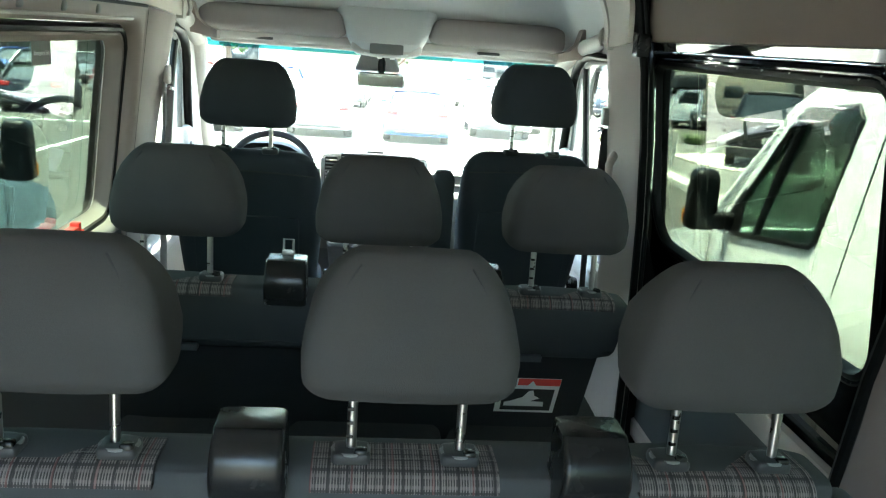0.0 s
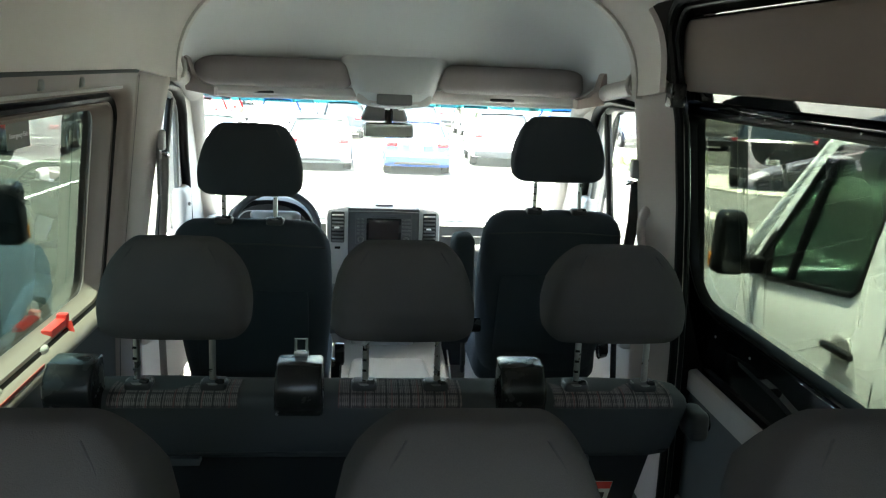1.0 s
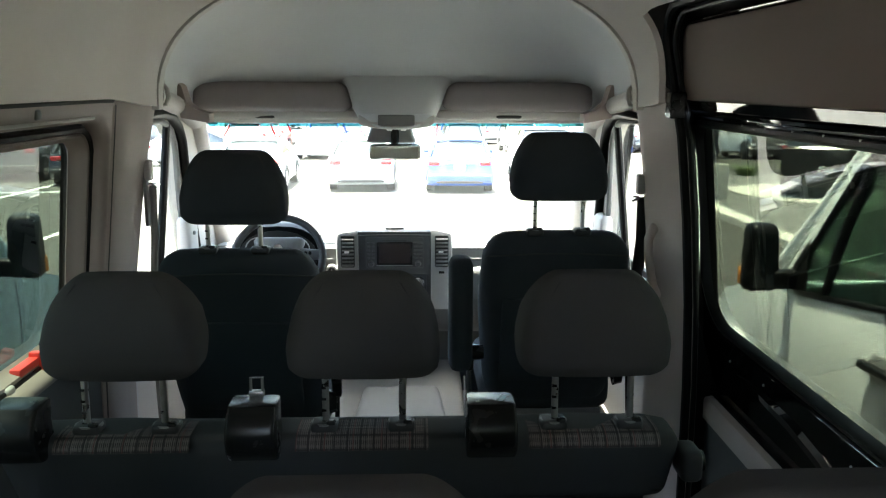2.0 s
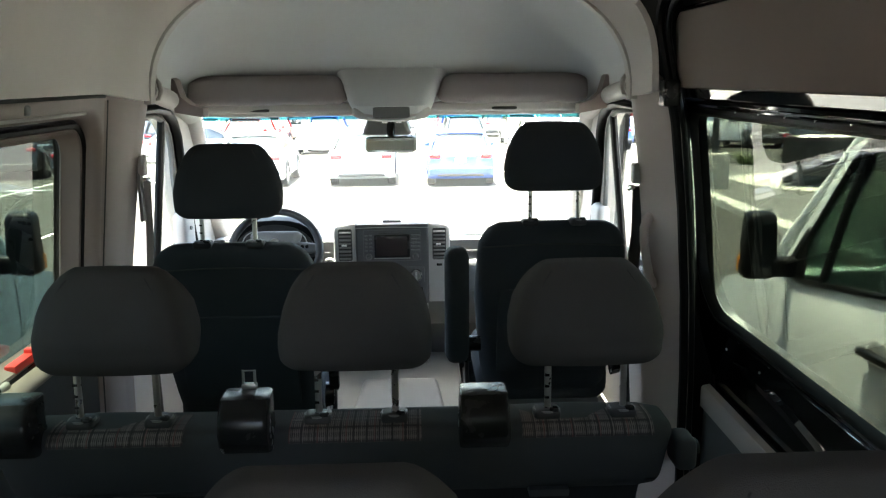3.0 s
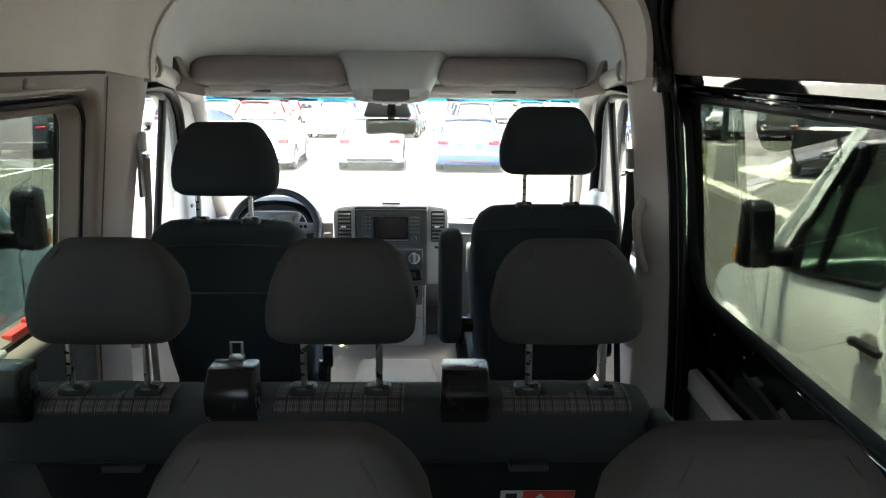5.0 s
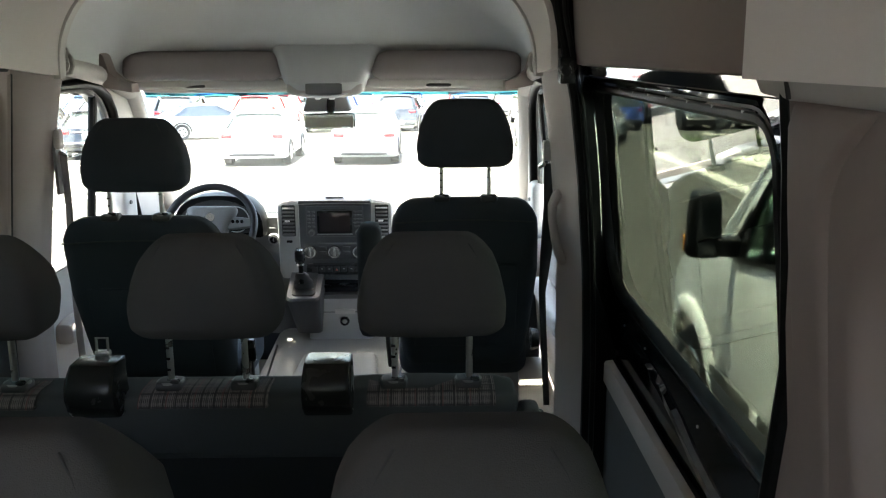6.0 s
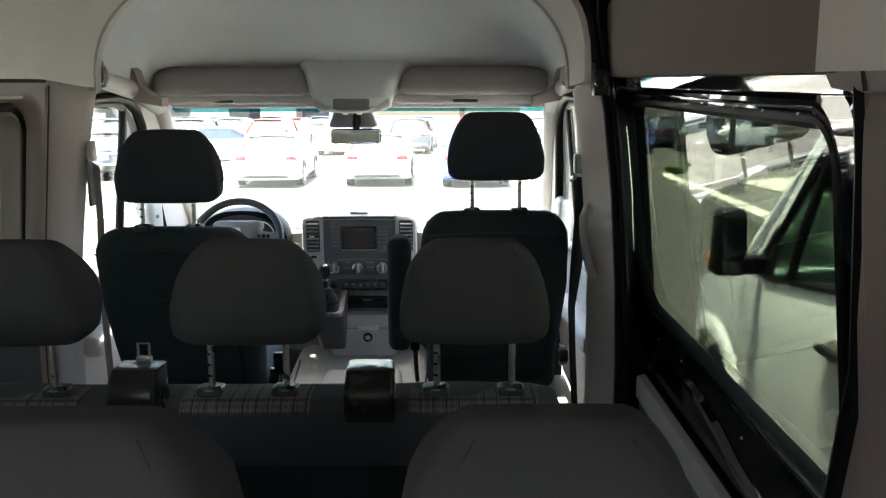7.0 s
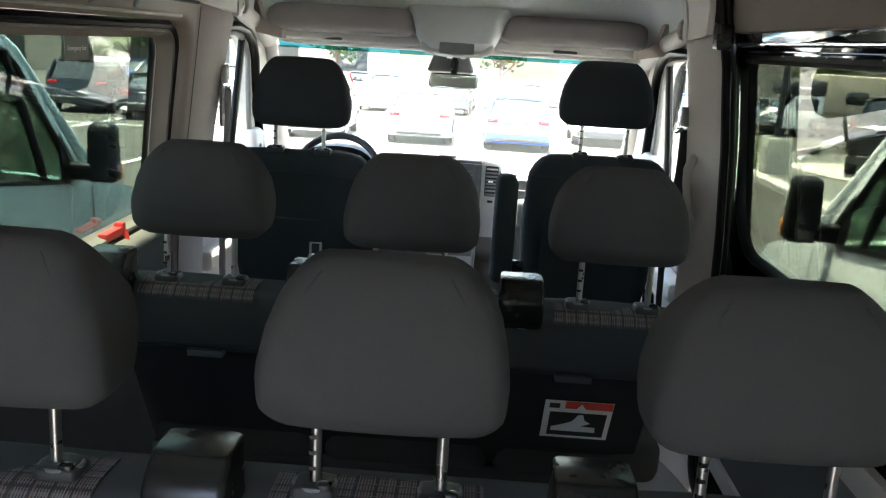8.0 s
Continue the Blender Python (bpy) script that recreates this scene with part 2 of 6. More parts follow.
def single(name, bm, material, label, category, at=(0, 0, 0), group="", kind="", smooth=True):
    ob = mesh_object(name, bm, material, smooth)
    ob.matrix_basis = pose(*at)
    return tagged(ob, label, category, group, kind)


def rbox(hx, hy, hz, r, n=8, warp=None, at=(0, 0, 0)):
    """A box of those half sizes with rounded edges of radius r, bent by warp."""
    bm = bmesh.new()
    bmesh.ops.create_cube(bm, size=2)
    bmesh.ops.subdivide_edges(bm, edges=bm.edges[:], cuts=n, use_grid_fill=True)
    h = Vector((hx, hy, hz))
    r = min(r, hx, hy, hz)
    for v in bm.verts:
        p = Vector([math.copysign(abs(c) ** 0.62, c) * s for c, s in zip(v.co, h)])
        q = Vector([max(-(s - r), min(s - r, c)) for c, s in zip(p, h)])
        d = p - q
        if d.length > 1e-9:
            p = q + d.normalized() * r
        v.co = p
    for v in bm.verts:
        if warp:
            v.co = Vector(warp(*v.co))
        v.co += Vector(at)
    return bm


def box(x0, x1, y0, y1, z0, z1, bevel=0.0, seg=2, warp=None):
    bm = bmesh.new()
    bmesh.ops.create_cube(bm, size=1)
    for v in bm.verts:
        v.co = Vector(((x0 + x1) / 2 + v.co.x * (x1 - x0), (y0 + y1) / 2 + v.co.y * (y1 - y0), (z0 + z1) / 2 + v.co.z * (z1 - z0)))
    if bevel:
        bmesh.ops.bevel(bm, geom=bm.edges[:], offset=bevel, segments=seg, affect="EDGES", profile=0.6)
    if warp:
        for v in bm.verts:
            v.co = Vector(warp(*v.co))
    return bm


def merge(*bms):
    out = bmesh.new()
    for b in bms:
        me = bpy.data.meshes.new("tmp")
        b.to_mesh(me)
        b.free()
        out.from_mesh(me)
        bpy.data.meshes.remove(me)
    return out


def tube(points, radius, n=10, flat=1.0, closed=False):
    """A bar of round (or flattened) section along the points."""
    bm = bmesh.new()
    pts = [Vector(p) for p in points]
    rings = []
    up = None
    for i, p in enumerate(pts):
        if closed:
            t = (pts[(i + 1) % len(pts)] - pts[i - 1]).normalized()
        else:
            t = (pts[min(i + 1, len(pts) - 1)] - pts[max(i - 1, 0)]).normalized()
        if up is None:
            up = Vector((0, 0, 1)) if abs(t.z) < 0.9 else Vector((0, 1, 0))
        a = t.cross(up).normalized()
        b = a.cross(t).normalized()
        up = b
        ra = radius[i] if isinstance(radius, (list, tuple)) else radius
        rings.append([bm.verts.new(p + a * ra * math.cos(2 * math.pi * k / n) + b * ra * flat * math.sin(2 * math.pi * k / n)) for k in range(n)])
    count = len(rings)
    for i in range(count if closed else count - 1):
        A, B = rings[i], rings[(i + 1) % count]
        for k in range(n):
            bm.faces.new((A[k], A[(k + 1) % n], B[(k + 1) % n], B[k]))
    if not closed:
        bm.faces.new(rings[0][::-1])
        bm.faces.new(rings[-1])
    return bm


def loft(rings, closed=True, caps=True):
    """Skin through rings of equal length."""
    bm = bmesh.new()
    vs = [[bm.verts.new(p) for p in ring] for ring in rings]
    n = len(vs[0])
    for A, B in zip(vs, vs[1:]):
        for k in range(n if closed else n - 1):
            bm.faces.new((A[k], A[(k + 1) % n], B[(k + 1) % n], B[k]))
    if caps and closed:
        bm.faces.new(vs[0][::-1])
        bm.faces.new(vs[-1])
    return bm


def solid(bm, thickness):
    """Gives a sheet its thickness."""
    bmesh.ops.recalc_face_normals(bm, faces=bm.faces[:])
    bmesh.ops.solidify(bm, geom=bm.faces[:], thickness=thickness)
    return bm


def rrect(a0, a1, b0, b1, r, n=6):
    """A rounded rectangle's outline, 4(n+1) points."""
    out = []
    q = r if isinstance(r, (tuple, list)) else (r, r, r, r)
    for ca, cb, s, e in ((a1 - q[0], b1 - q[0], 0, q[0]), (a0 + q[1], b1 - q[1], 90, q[1]), (a0 + q[2], b0 + q[2], 180, q[2]), (a1 - q[3], b0 + q[3], 270, q[3])):
        for k in range(n + 1):
            w = radians(s + 90 * k / n)
            out.append((ca + e * math.cos(w), cb + e * math.sin(w)))
    return out


def sheet(outer, holes=(), place=None, thick=0.0):
    """A flat sheet with holes, drawn in two coordinates, put in place by place(a, b)."""
    bm = bmesh.new()
    edges = []
    for loop in (outer, *holes):
        vs = [bm.verts.new((a, b, 0)) for a, b in loop]
        edges += [bm.edges.new((vs[i], vs[(i + 1) % len(vs)])) for i in range(len(vs))]
    bmesh.ops.triangle_fill(bm, use_beauty=True, use_dissolve=False, edges=edges, normal=(0, 0, 1))
    if thick:
        r = bmesh.ops.extrude_face_region(bm, geom=bm.faces[:])
        for g in r["geom"]:
            if isinstance(g, bmesh.types.BMVert):
                g.co.z += thick
    if place:
        for v in bm.verts:
            v.co = Vector(place(v.co.x, v.co.y, v.co.z))
    return bm


def disc(center, normal, radius, depth, n=20, bevel=0.0):
    """A short round block along normal, from center."""
    bm = bmesh.new()
    bmesh.ops.create_cone(bm, cap_ends=True, segments=n, radius1=radius, radius2=radius - bevel, depth=depth)
    q = Vector(normal).to_track_quat("Z", "Y").to_matrix().to_4x4()
    bmesh.ops.transform(bm, matrix=Matrix.Translation(Vector(center) + Vector(normal).normalized() * depth / 2) @ q, verts=bm.verts[:])
    return bm


def lettering(text, size, m, material, name, parent=None):
    """A line of writing as a thin mesh, with the built-in font."""
    cu = bpy.data.curves.new(name, "FONT")
    cu.body = text
    cu.size = size
    cu.align_x = "CENTER"
    cu.align_y = "CENTER"
    cu.extrude = 0.0004
    cu.resolution_u = 3
    ob = bpy.data.objects.new(name, cu)
    me = bpy.data.meshes.new_from_object(ob)
    bpy.data.objects.remove(ob)
    bpy.data.curves.remove(cu)
    me.materials.append(material)
    out = new(name, me)
    out.parent = parent
    out.matrix_basis = m
    return out


def lerp(a, b, t):
    return a + (b - a) * t


def table(rows, v):
    """Reads a value between the rows of (key, value), smoothly."""
    for (k0, v0), (k1, v1) in zip(rows, rows[1:]):
        if v <= k1:
            t = max(0.0, (v - k0) / (k1 - k0))
            return lerp(v0, v1, t)
    return rows[-1][1]

# ---- the van's shell ----
FLOOR = 0.64        # van floor over the ground
REAR = -0.75        # rear doorway
REAR_SPLIT = 0.13  # edge of the closed rear leaf, unseen, set to balance the light


def xw(z):
    """Half width of the side trim."""
    return 0.855 + (2.25 - z) * 0.12 if z > 1.45 else 0.951 + (1.45 - z) * 0.02


def xg(z):
    """Half width of the side glass."""
    return 1.02 - (z - 1.58) * 0.105


def side_place(s, depth):
    return lambda y, z, t=0: (s * (lerp(xw(z), xg(z), depth) + t), y, z)


def arch(W, base, H, steps=28, n=2.25):
    out = []
    for k in range(steps + 1):
        a = math.pi * k / steps
        c, sn = math.cos(a), math.sin(a)
        out.append((W * math.copysign(abs(c) ** (2 / n), c), base + H * abs(sn) ** (2 / n)))
    return out


single("floor", box(-0.97, 0.97, REAR, 3.55, FLOOR - 0.2, FLOOR, 0.01), FLOOR_MAT, "grey vinyl floor of the van", "floor", kind="structure")
single("cab_floor", box(-1.04, 1.04, 3.55, 4.95, FLOOR - 0.2, FLOOR - 0.01, 0.01), FLOOR_PALE, "pale grey cab floor covering", "floor", kind="structure")

single("firewall", box(-1.03, 1.03, 4.97, 5.01, 0.42, 1.44, 0.01), CLOTH_BLACK, "black felt covered wall of the footwells", "wall", kind="structure")

# headliner: one arched sheet, cut out over the sliding door
DOOR_Y0, DOOR_Y1, DOOR_TOP = 1.55, 3.11, 2.525


def side_profile(y):
    """The headliner's section: boxy along the cabin, drawn in to the arch before the cab."""
    e = max(0.0, min(1.0, (y - 3.04) / 0.25))
    e = e * e * (3 - 2 * e)
    half = lerp(0.853, 0.788, e)
    door = min(half, 0.815) if 1.4 < y < 3.2 else half     # the door's side comes in to meet the opening's edge
    return [(min(x, x * door / half), z) for x, z in arch(half, lerp(2.262, 2.235, e), lerp(0.433, 0.447, e), 44, lerp(3.3, 2.4, e))]


bm = bmesh.new()
ys = [REAR, -0.2, 0.4, 1.0, DOOR_Y0, 2.2, 2.7, 3.0, 3.07, 3.138, 3.16, 3.19, 3.23, 3.29]
grid = [[bm.verts.new((x, y, z)) for x, z in side_profile(y)] for y in ys]
for i in range(len(ys) - 1):
    for k in range(44):
        x_mid = grid[i][k].co.x + grid[i][k + 1].co.x
        z_low = max(grid[i][k].co.z, grid[i][k + 1].co.z)
        if x_mid > 0 and z_low < DOOR_TOP + 0.03 and DOOR_Y0 <= ys[i] < 3.13:
            continue
        bm.faces.new((grid[i][k], grid[i][k + 1], grid[i + 1][k + 1], grid[i + 1][k]))
single("ceiling", solid(bm, 0.02), HEADLINER, "pale grey cloth headliner of a high van roof", "ceiling", kind="structure")

# headliner dome over the cab
H_CAB = [(3.30, 0.41), (3.6, 0.41), (3.85, 0.37), (4.05, 0.315), (4.2, 0.23), (4.32, 0.135), (4.40, 0.015)]
B_CAB = [(3.30, 2.285), (3.75, 2.255), (4.15, 2.205), (4.40, 2.155)]
rings = []
for k in range(16):
    y = lerp(3.34, 4.40, k / 15)
    W = lerp(0.785, 0.93, ((y - 3.3) / 1.1) ** 0.7)
    rings.append([(x - 0.035 * (y - 3.3) / 1.1, y, z) for x, z in arch(W, table(B_CAB, y), table(H_CAB, y), n=2.4)])
single("ceiling_front", solid(loft(rings, closed=False), 0.02), HEADLINER_CAB, "grey headliner dome over the cab", "ceiling", kind="structure")
rings = []
for y, w in ((3.284, 0.790), (3.288, 0.777), (3.312, 0.775), (3.326, 0.783)):
    rings.append([(x, y, z) for x, z in arch(w, 2.225, 0.455 + (w - 0.785), n=2.4)])
single("roof_arch_trim", solid(loft(rings, closed=False), 0.012), TRIM_LIGHT, "pale arched trim strip across the headliner", "trim", kind="structure")
# dark joints of the headliner
single("headliner_joint", tube([(x, 3.283, z) for x, z in arch(0.780, 2.225, 0.452, n=2.4)], 0.0032, 6), SEAM, "thin dark joint along the arched trim", "trim", kind="structure")
single("headliner_joint", tube([(-0.847, y, 2.259) for y in (REAR, 0.5, 1.5, 2.6)] + [(-0.847, 3.0, 2.259), (-0.843, 3.09, 2.258)], 0.009, 6), SEAM, "thin dark joint along the headliner edge", "trim", kind="structure")


def offset_rect(o, y0, y1, z0, z1, r):
    return rrect(y0 - o, y1 + o, z0 - o, z1 + o, tuple(max(0.004, c + o) for c in r) if isinstance(r, tuple) else r + o)


def window_wall(s, win, outer, name, label):
    """A trimmed side wall round one window, with lip, gasket, metal strip and reveal."""
    y0, y1, z0, z1, r = win
    P = lambda o, d: [side_place(s, d)(y, z) for y, z in offset_rect(o, y0, y1, z0, z1, r)]
    H = lambda o, d: [side_place(s, d)(y, z) for y, z in rrect(y0 - o, y1 + o, z0 - o, z1 + o * 1.42, r + o)]
    O = [side_place(s, 0)(y, z) for y, z in rrect(*outer, 0.002)]
    wall = single(name, solid(loft([H(0.040, 0.44), H(0.041, 0.26), H(0.043, 0.14), H(0.048, 0.05), H(0.053, 0.01), H(0.058, 0.0), O], caps=False), 0.012), TRIM_SHADED, label, "wall", kind="structure")
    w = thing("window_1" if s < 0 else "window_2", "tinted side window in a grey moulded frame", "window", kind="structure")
    part("window_frame", solid(loft([P(-0.006, 0.985), P(0.000, 0.93), P(0.008, 0.68), P(0.014, 0.46), P(0.019, 0.44)], caps=False), 0.006), TRIM_SHADED, w)
    part("gasket", solid(loft([P(0.017, 0.50), P(0.021, 0.34), P(0.031, 0.30), P(0.038, 0.42), P(0.044, 0.44)], caps=False), 0.005), RUBBER, w, "black rubber gasket")
    part("pane", sheet(offset_rect(0.01, y0, y1, z0, z1, r), (), lambda y, z, t: side_place(s, 1.0)(y, z, t), 0.004), GLASS_LEFT if s < 0 else GLASS_TINT, w, "grey-green tinted glass pane")
    return wall, w


WIN_L = (1.50, 3.040, 1.575, 2.150, 0.06)
window_wall(-1, WIN_L, (REAR, 3.113, 1.514, 2.275), "wall_left", "grey moulded side wall round a window")
WIN_R = (-0.05, 1.345, 1.50, 2.075, 0.10)
window_wall(1, WIN_R, (REAR, DOOR_Y0, 1.36, 2.275), "wall_right", "grey moulded rear side wall beside the sliding door")
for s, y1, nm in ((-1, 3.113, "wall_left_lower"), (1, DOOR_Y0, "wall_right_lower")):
    single(nm, sheet([(REAR, FLOOR), (y1, FLOOR), (y1, 1.512 if s < 0 else 1.36), (REAR, 1.512 if s < 0 else 1.36)], (), lambda y, z, t, s=s: (s * (xw(z) - 0.004 + t), y, z), 0.03), PANEL_DARK if s < 0 else TRIM_SHADED, "moulded lower side panel of the van", "wall", kind="structure")
# pale metal strip with a row of plugs above the left window
SX = lambda z, d: -lerp(xw(z), xg(z), d)
single("window_strip", box(-0.002, 0.002, 1.50, 2.97, 2.2200, 2.2460, 0.0015, 1, lambda x, y, z: (SX(z, -0.06) + x, y, z)), TRIM_LIGHT, "pale metal strip above the side window", "trim", kind="structure")
single("window_strip_rim", tube([(SX(2.2115, -0.03), y, 2.2115) for y in (1.50, 2.0, 2.5, 2.97)] , 0.0065, 8), TRIM_LIGHT, "pale rolled rim under the strip above the side window", "trim", kind="structure")
for y in (1.82, 2.08, 2.34, 2.60):
    single("stud", rbox(0.011, 0.017, 0.014, 0.010, 5, None, (SX(2.233, -0.07), y, 2.233)), PLASTIC_GREY, "round grey plastic plug on the window surround", "plug", group="plugs over the window")

# emergency exit hardware of the left window
red_x = -(xg(1.56) - 0.035)
lever = thing("exit_lever", "red plastic emergency exit lever on the window sill", "lever", (red_x, 2.72, 1.553))
part("handle", merge(box(-0.012, 0.018, -0.075, 0.045, 0.006, 0.030, 0.006), box(-0.010, 0.02, 0.03, 0.055, -0.02, 0.042, 0.007)), RED, lever)
part("base", box(-0.02, 0.02, -0.03, 0.05, -0.03, 0.004, 0.005), PLASTIC, lever)
part("strap", tube([(0.022, 0.04, 0.02), (0.030, 0.035, -0.01), (0.034, 0.02, -0.045), (0.030, 0.0, -0.07)], 0.008, 8, 0.35), RED, lever, "red pull strap")
for y, zz in ((2.58, 1.545), (2.30, 1.54)):
    single("sill_knob", rbox(0.016, 0.022, 0.018, 0.012, 4, None, (red_x + 0.012, y, zz)), TRIM_LIGHT, "pale round latch cap on the window sill", "latch", group="latch caps")
dec = thing("warning_strip", "red decal strip with white print along the window sill", "decal", (0, 0, 0))
DX = lambda z: -(lerp(xw(z), xg(z), 0.22))
part("strip", sheet([(2.06, 1.505), (2.50, 1.505), (2.50, 1.545), (2.06, 1.545)], (), lambda y, z, t: (DX(z) + 0.022 - t, y, z), 0.002), RED_DECAL, dec)
for k in range(2):
    for j in range(7):
        y0 = 2.09 + j * 0.056
        part("print_bar", sheet([(y0, 1.513 + 0.015 * k), (y0 + 0.043, 1.513 + 0.015 * k), (y0 + 0.043, 1.519 + 0.015 * k), (y0, 1.519 + 0.015 * k)], (), lambda y, z, t: (DX(z) + 0.0235 - t, y, z), 0.0005), WHITE_INK, dec, smooth=False)
ex = thing("exit_sign", "small grey emergency exit decal on the window glass", "sign", (-(xg(2.11) - 0.004), 2.496, 2.1095))
part("decal", box(-0.0008, 0.0008, -0.064, 0.064, -0.031, 0.031), GREY_DECAL, ex)
lettering("Emergency Exit", 0.0165, pose(0.0016, 0, 0, 90, 0, 90), WHITE_INK, "writing", ex)


# ---- pillars ----
def b_pillar(s, y0, y1, label):
    """Moulded pillar cover, bulging inwards towards its front edge."""
    rings = []
    for k in range(13):
        z = lerp(FLOOR, 2.262, k / 12)
        lift = lambda y: 0.055 * (k / 12) ** 6 * (lambda e: e * e * (3 - 2 * e))(max(0.0, min(1.0, (y - 3.21) / 0.13)))
        xi = xw(z)
        bulge = table([(0.6, 0.012), (1.6, 0.014), (1.8, 0.018), (2.0, 0.028), (2.13, 0.042), (2.2, 0.060), (2.3, 0.078)], z)
        round_top = max(0.0, (z - 2.18) / 0.09) ** 2 * 0.012
        pts = [(xi + (0.10 if s < 0 else 0.012), y0), (xi + 0.004, y0), (xi - 0.006 - (0.0 if s < 0 else table([(1.8, 0.0), (2.2, 0.045), (2.3, 0.05)], z)), y0 + 0.02), (xi - bulge * 0.45 - (0.0 if s < 0 else table([(1.8, 0.0), (2.2, 0.02), (2.3, 0.022)], z)), lerp(y0, y1, 0.45)), (xi - bulge * 0.7, lerp(y0, y1, 0.62)), (xi - bulge + 0.010, y1 - 0.08), (xi - bulge, y1 - 0.035), (xi - bulge + 0.010, y1 - 0.008), (xi - bulge + 0.03, y1), (xi + (0.10 if s < 0 else 0.03), y1)]
        rings.append([(s * (x + round_top), y, z + lift(y)) for x, y in pts])
    return single("pillar_trim", loft(rings), TRIM_SHADED if s < 0 else TRIM_LIGHT, label, "pillar trim", group="pillar trims", kind="structure")


for dy, r, m in ((3.128, 0.006, SEAM), (3.106, 0.020, TRIM_SHADED)):
    single("pillar_bead", tube([(-(xw(z) + (0.004 if r > 0.01 else -0.006)), dy, z) for z in (FLOOR + 0.02, 1.2, 1.5, 1.8, 2.1, 2.225, 2.243)], r, 8), m, "rolled trim edge beside the pillar cover", "pillar trim", kind="structure")
# left pillar takes the shade-darkened trim, the right one the lit tone
b_pillar(-1, 3.130, 3.43, "moulded pillar cover beside the driver's seat in a shaded grey tone")
OPEN_X = [(0.6, 0.941), (1.3, 0.936), (1.55, 0.929), (1.9, 0.901), (2.15, 0.871), (2.25, 0.850), (2.41, 0.812), (2.6, 0.796)]     # the door opening's inner edge
FRONT_X = [(0.6, 0.872), (1.2, 0.872), (1.65, 0.866), (2.0, 0.83), (2.2, 0.797), (2.3, 0.782)]
rings = []
for k in range(15):
    z = lerp(FLOOR, 2.262, k / 14)
    a, f = table(OPEN_X, z), table(FRONT_X, z)
    up = lambda y: 0.05 * (k / 14) ** 8 * max(0.0, min(1.0, (y - 3.21) / 0.13))
    pts = [(a + 0.016, 3.122), (a + 0.004, 3.118), (a - 0.003, 3.126), (lerp(a, f, 0.25), 3.20), (lerp(a, f, 0.62), 3.29), (f + 0.004, 3.36), (f, 3.395), (f + 0.008, 3.42), (f + 0.03, 3.432), (max(f, a) + 0.04, 3.432)]
    rings.append([(x, y, z + up(y)) for x, y in pts])
single("pillar_trim", loft(rings), PILLAR_LIT, "moulded pillar cover beside the sliding door in a lit beige-grey tone", "pillar trim", group="pillar trims", kind="structure")
for s in (-1, 1):
    hk = thing("coat_hook", "small pale plastic coat hook at the top of the pillar", "hook", (s * 0.772, 3.37, 2.272), group="coat hooks")
    part("hook", tube([(0, 0.0, 0.03), (-s * 0.012, -0.01, 0.016), (-s * 0.018, -0.02, -0.01), (-s * 0.012, -0.026, -0.032), (s * 0.004, -0.022, -0.036)], [0.007, 0.008, 0.008, 0.007, 0.005], 8), TRIM_LIGHT, hk)
    part("plate", rbox(0.012, 0.012, 0.022, 0.008, 4, None, (s * 0.008, -0.004, 0.028)), TRIM_LIGHT, hk)
    # belt height adjuster and webbing
    zb = 2.02 if s < 0 else 1.97
    xb = s * (xw(zb) - (0.022 if s < 0 else 0.055))
    ad = thing("seat_belt", "front seat belt hanging from the pillar's height adjuster" if s < 0 else "dark front seat belt hanging beside the passenger seat", "seat belt", (xb, 3.40, zb), group="front seat belts")
    if s < 0:
        part("slot", box(-0.006, 0.006, -0.02, 0.015, -0.19, 0.03, 0.004), PLASTIC_GREY, ad)
    part("adjuster", rbox(0.016, 0.02, 0.035, 0.008, 4, None, (-s * 0.006, 0.0, 0.0)), TRIM_LIGHT if s < 0 else SILVER, ad)
    part("guide", tube([(-s * 0.02, -0.02, -0.045), (-s * 0.03, 0.0, -0.055), (-s * 0.02, 0.025, -0.05)], 0.008, 8), CHROME, ad, "steel belt guide")
    if s < 0:
        part("webbing", tube([(0.022, 0.0, -0.05), (0.0, 0.05, -0.25), (-0.03, 0.09, -0.5), (-0.035, 0.10, -0.75), (-0.03, 0.1, -1.0)], 0.013, 8, 0.25), BELT, ad)
    else:
        part("webbing", tube([(0.002, 0.0, -0.045), (0.008, 0.01, -0.20), (0.004, 0.05, -0.38), (0.0, 0.10, -0.54), (0.012, 0.12, -0.72), (0.03, 0.12, -1.0)], [0.020, 0.022, 0.021, 0.013, 0.012, 0.012], 8, 0.28), BELT_DARK, ad, "twisted black belt webbing")

rings = [[(table(OPEN_X, z) + a, y, z) for a, y in ((0.014, 3.128), (0.045, 3.20), (0.10, 3.27), (0.10, 3.41), (0.03, 3.41))] for z in (FLOOR, 1.3, 1.55, 1.9, 2.15, 2.26)]
single("door_jamb", loft(rings), BODY_BLACK, "black painted door jamb beside the sliding door", "door jamb", kind="structure")
grab = thing("grab_handle", "pale grey moulded grab handle on the pillar by the sliding door", "grab handle", (0, 0, 0))
part("handle", tube([(0.885, 3.37, 1.835), (0.850, 3.315, 1.825), (0.834, 3.30, 1.795), (0.834, 3.295, 1.75), (0.846, 3.295, 1.68), (0.858, 3.30, 1.63), (0.872, 3.31, 1.603), (0.905, 3.35, 1.59)], [0.020, 0.018, 0.016, 0.015, 0.015, 0.016, 0.018, 0.021], 10), PILLAR_LIT, grab)
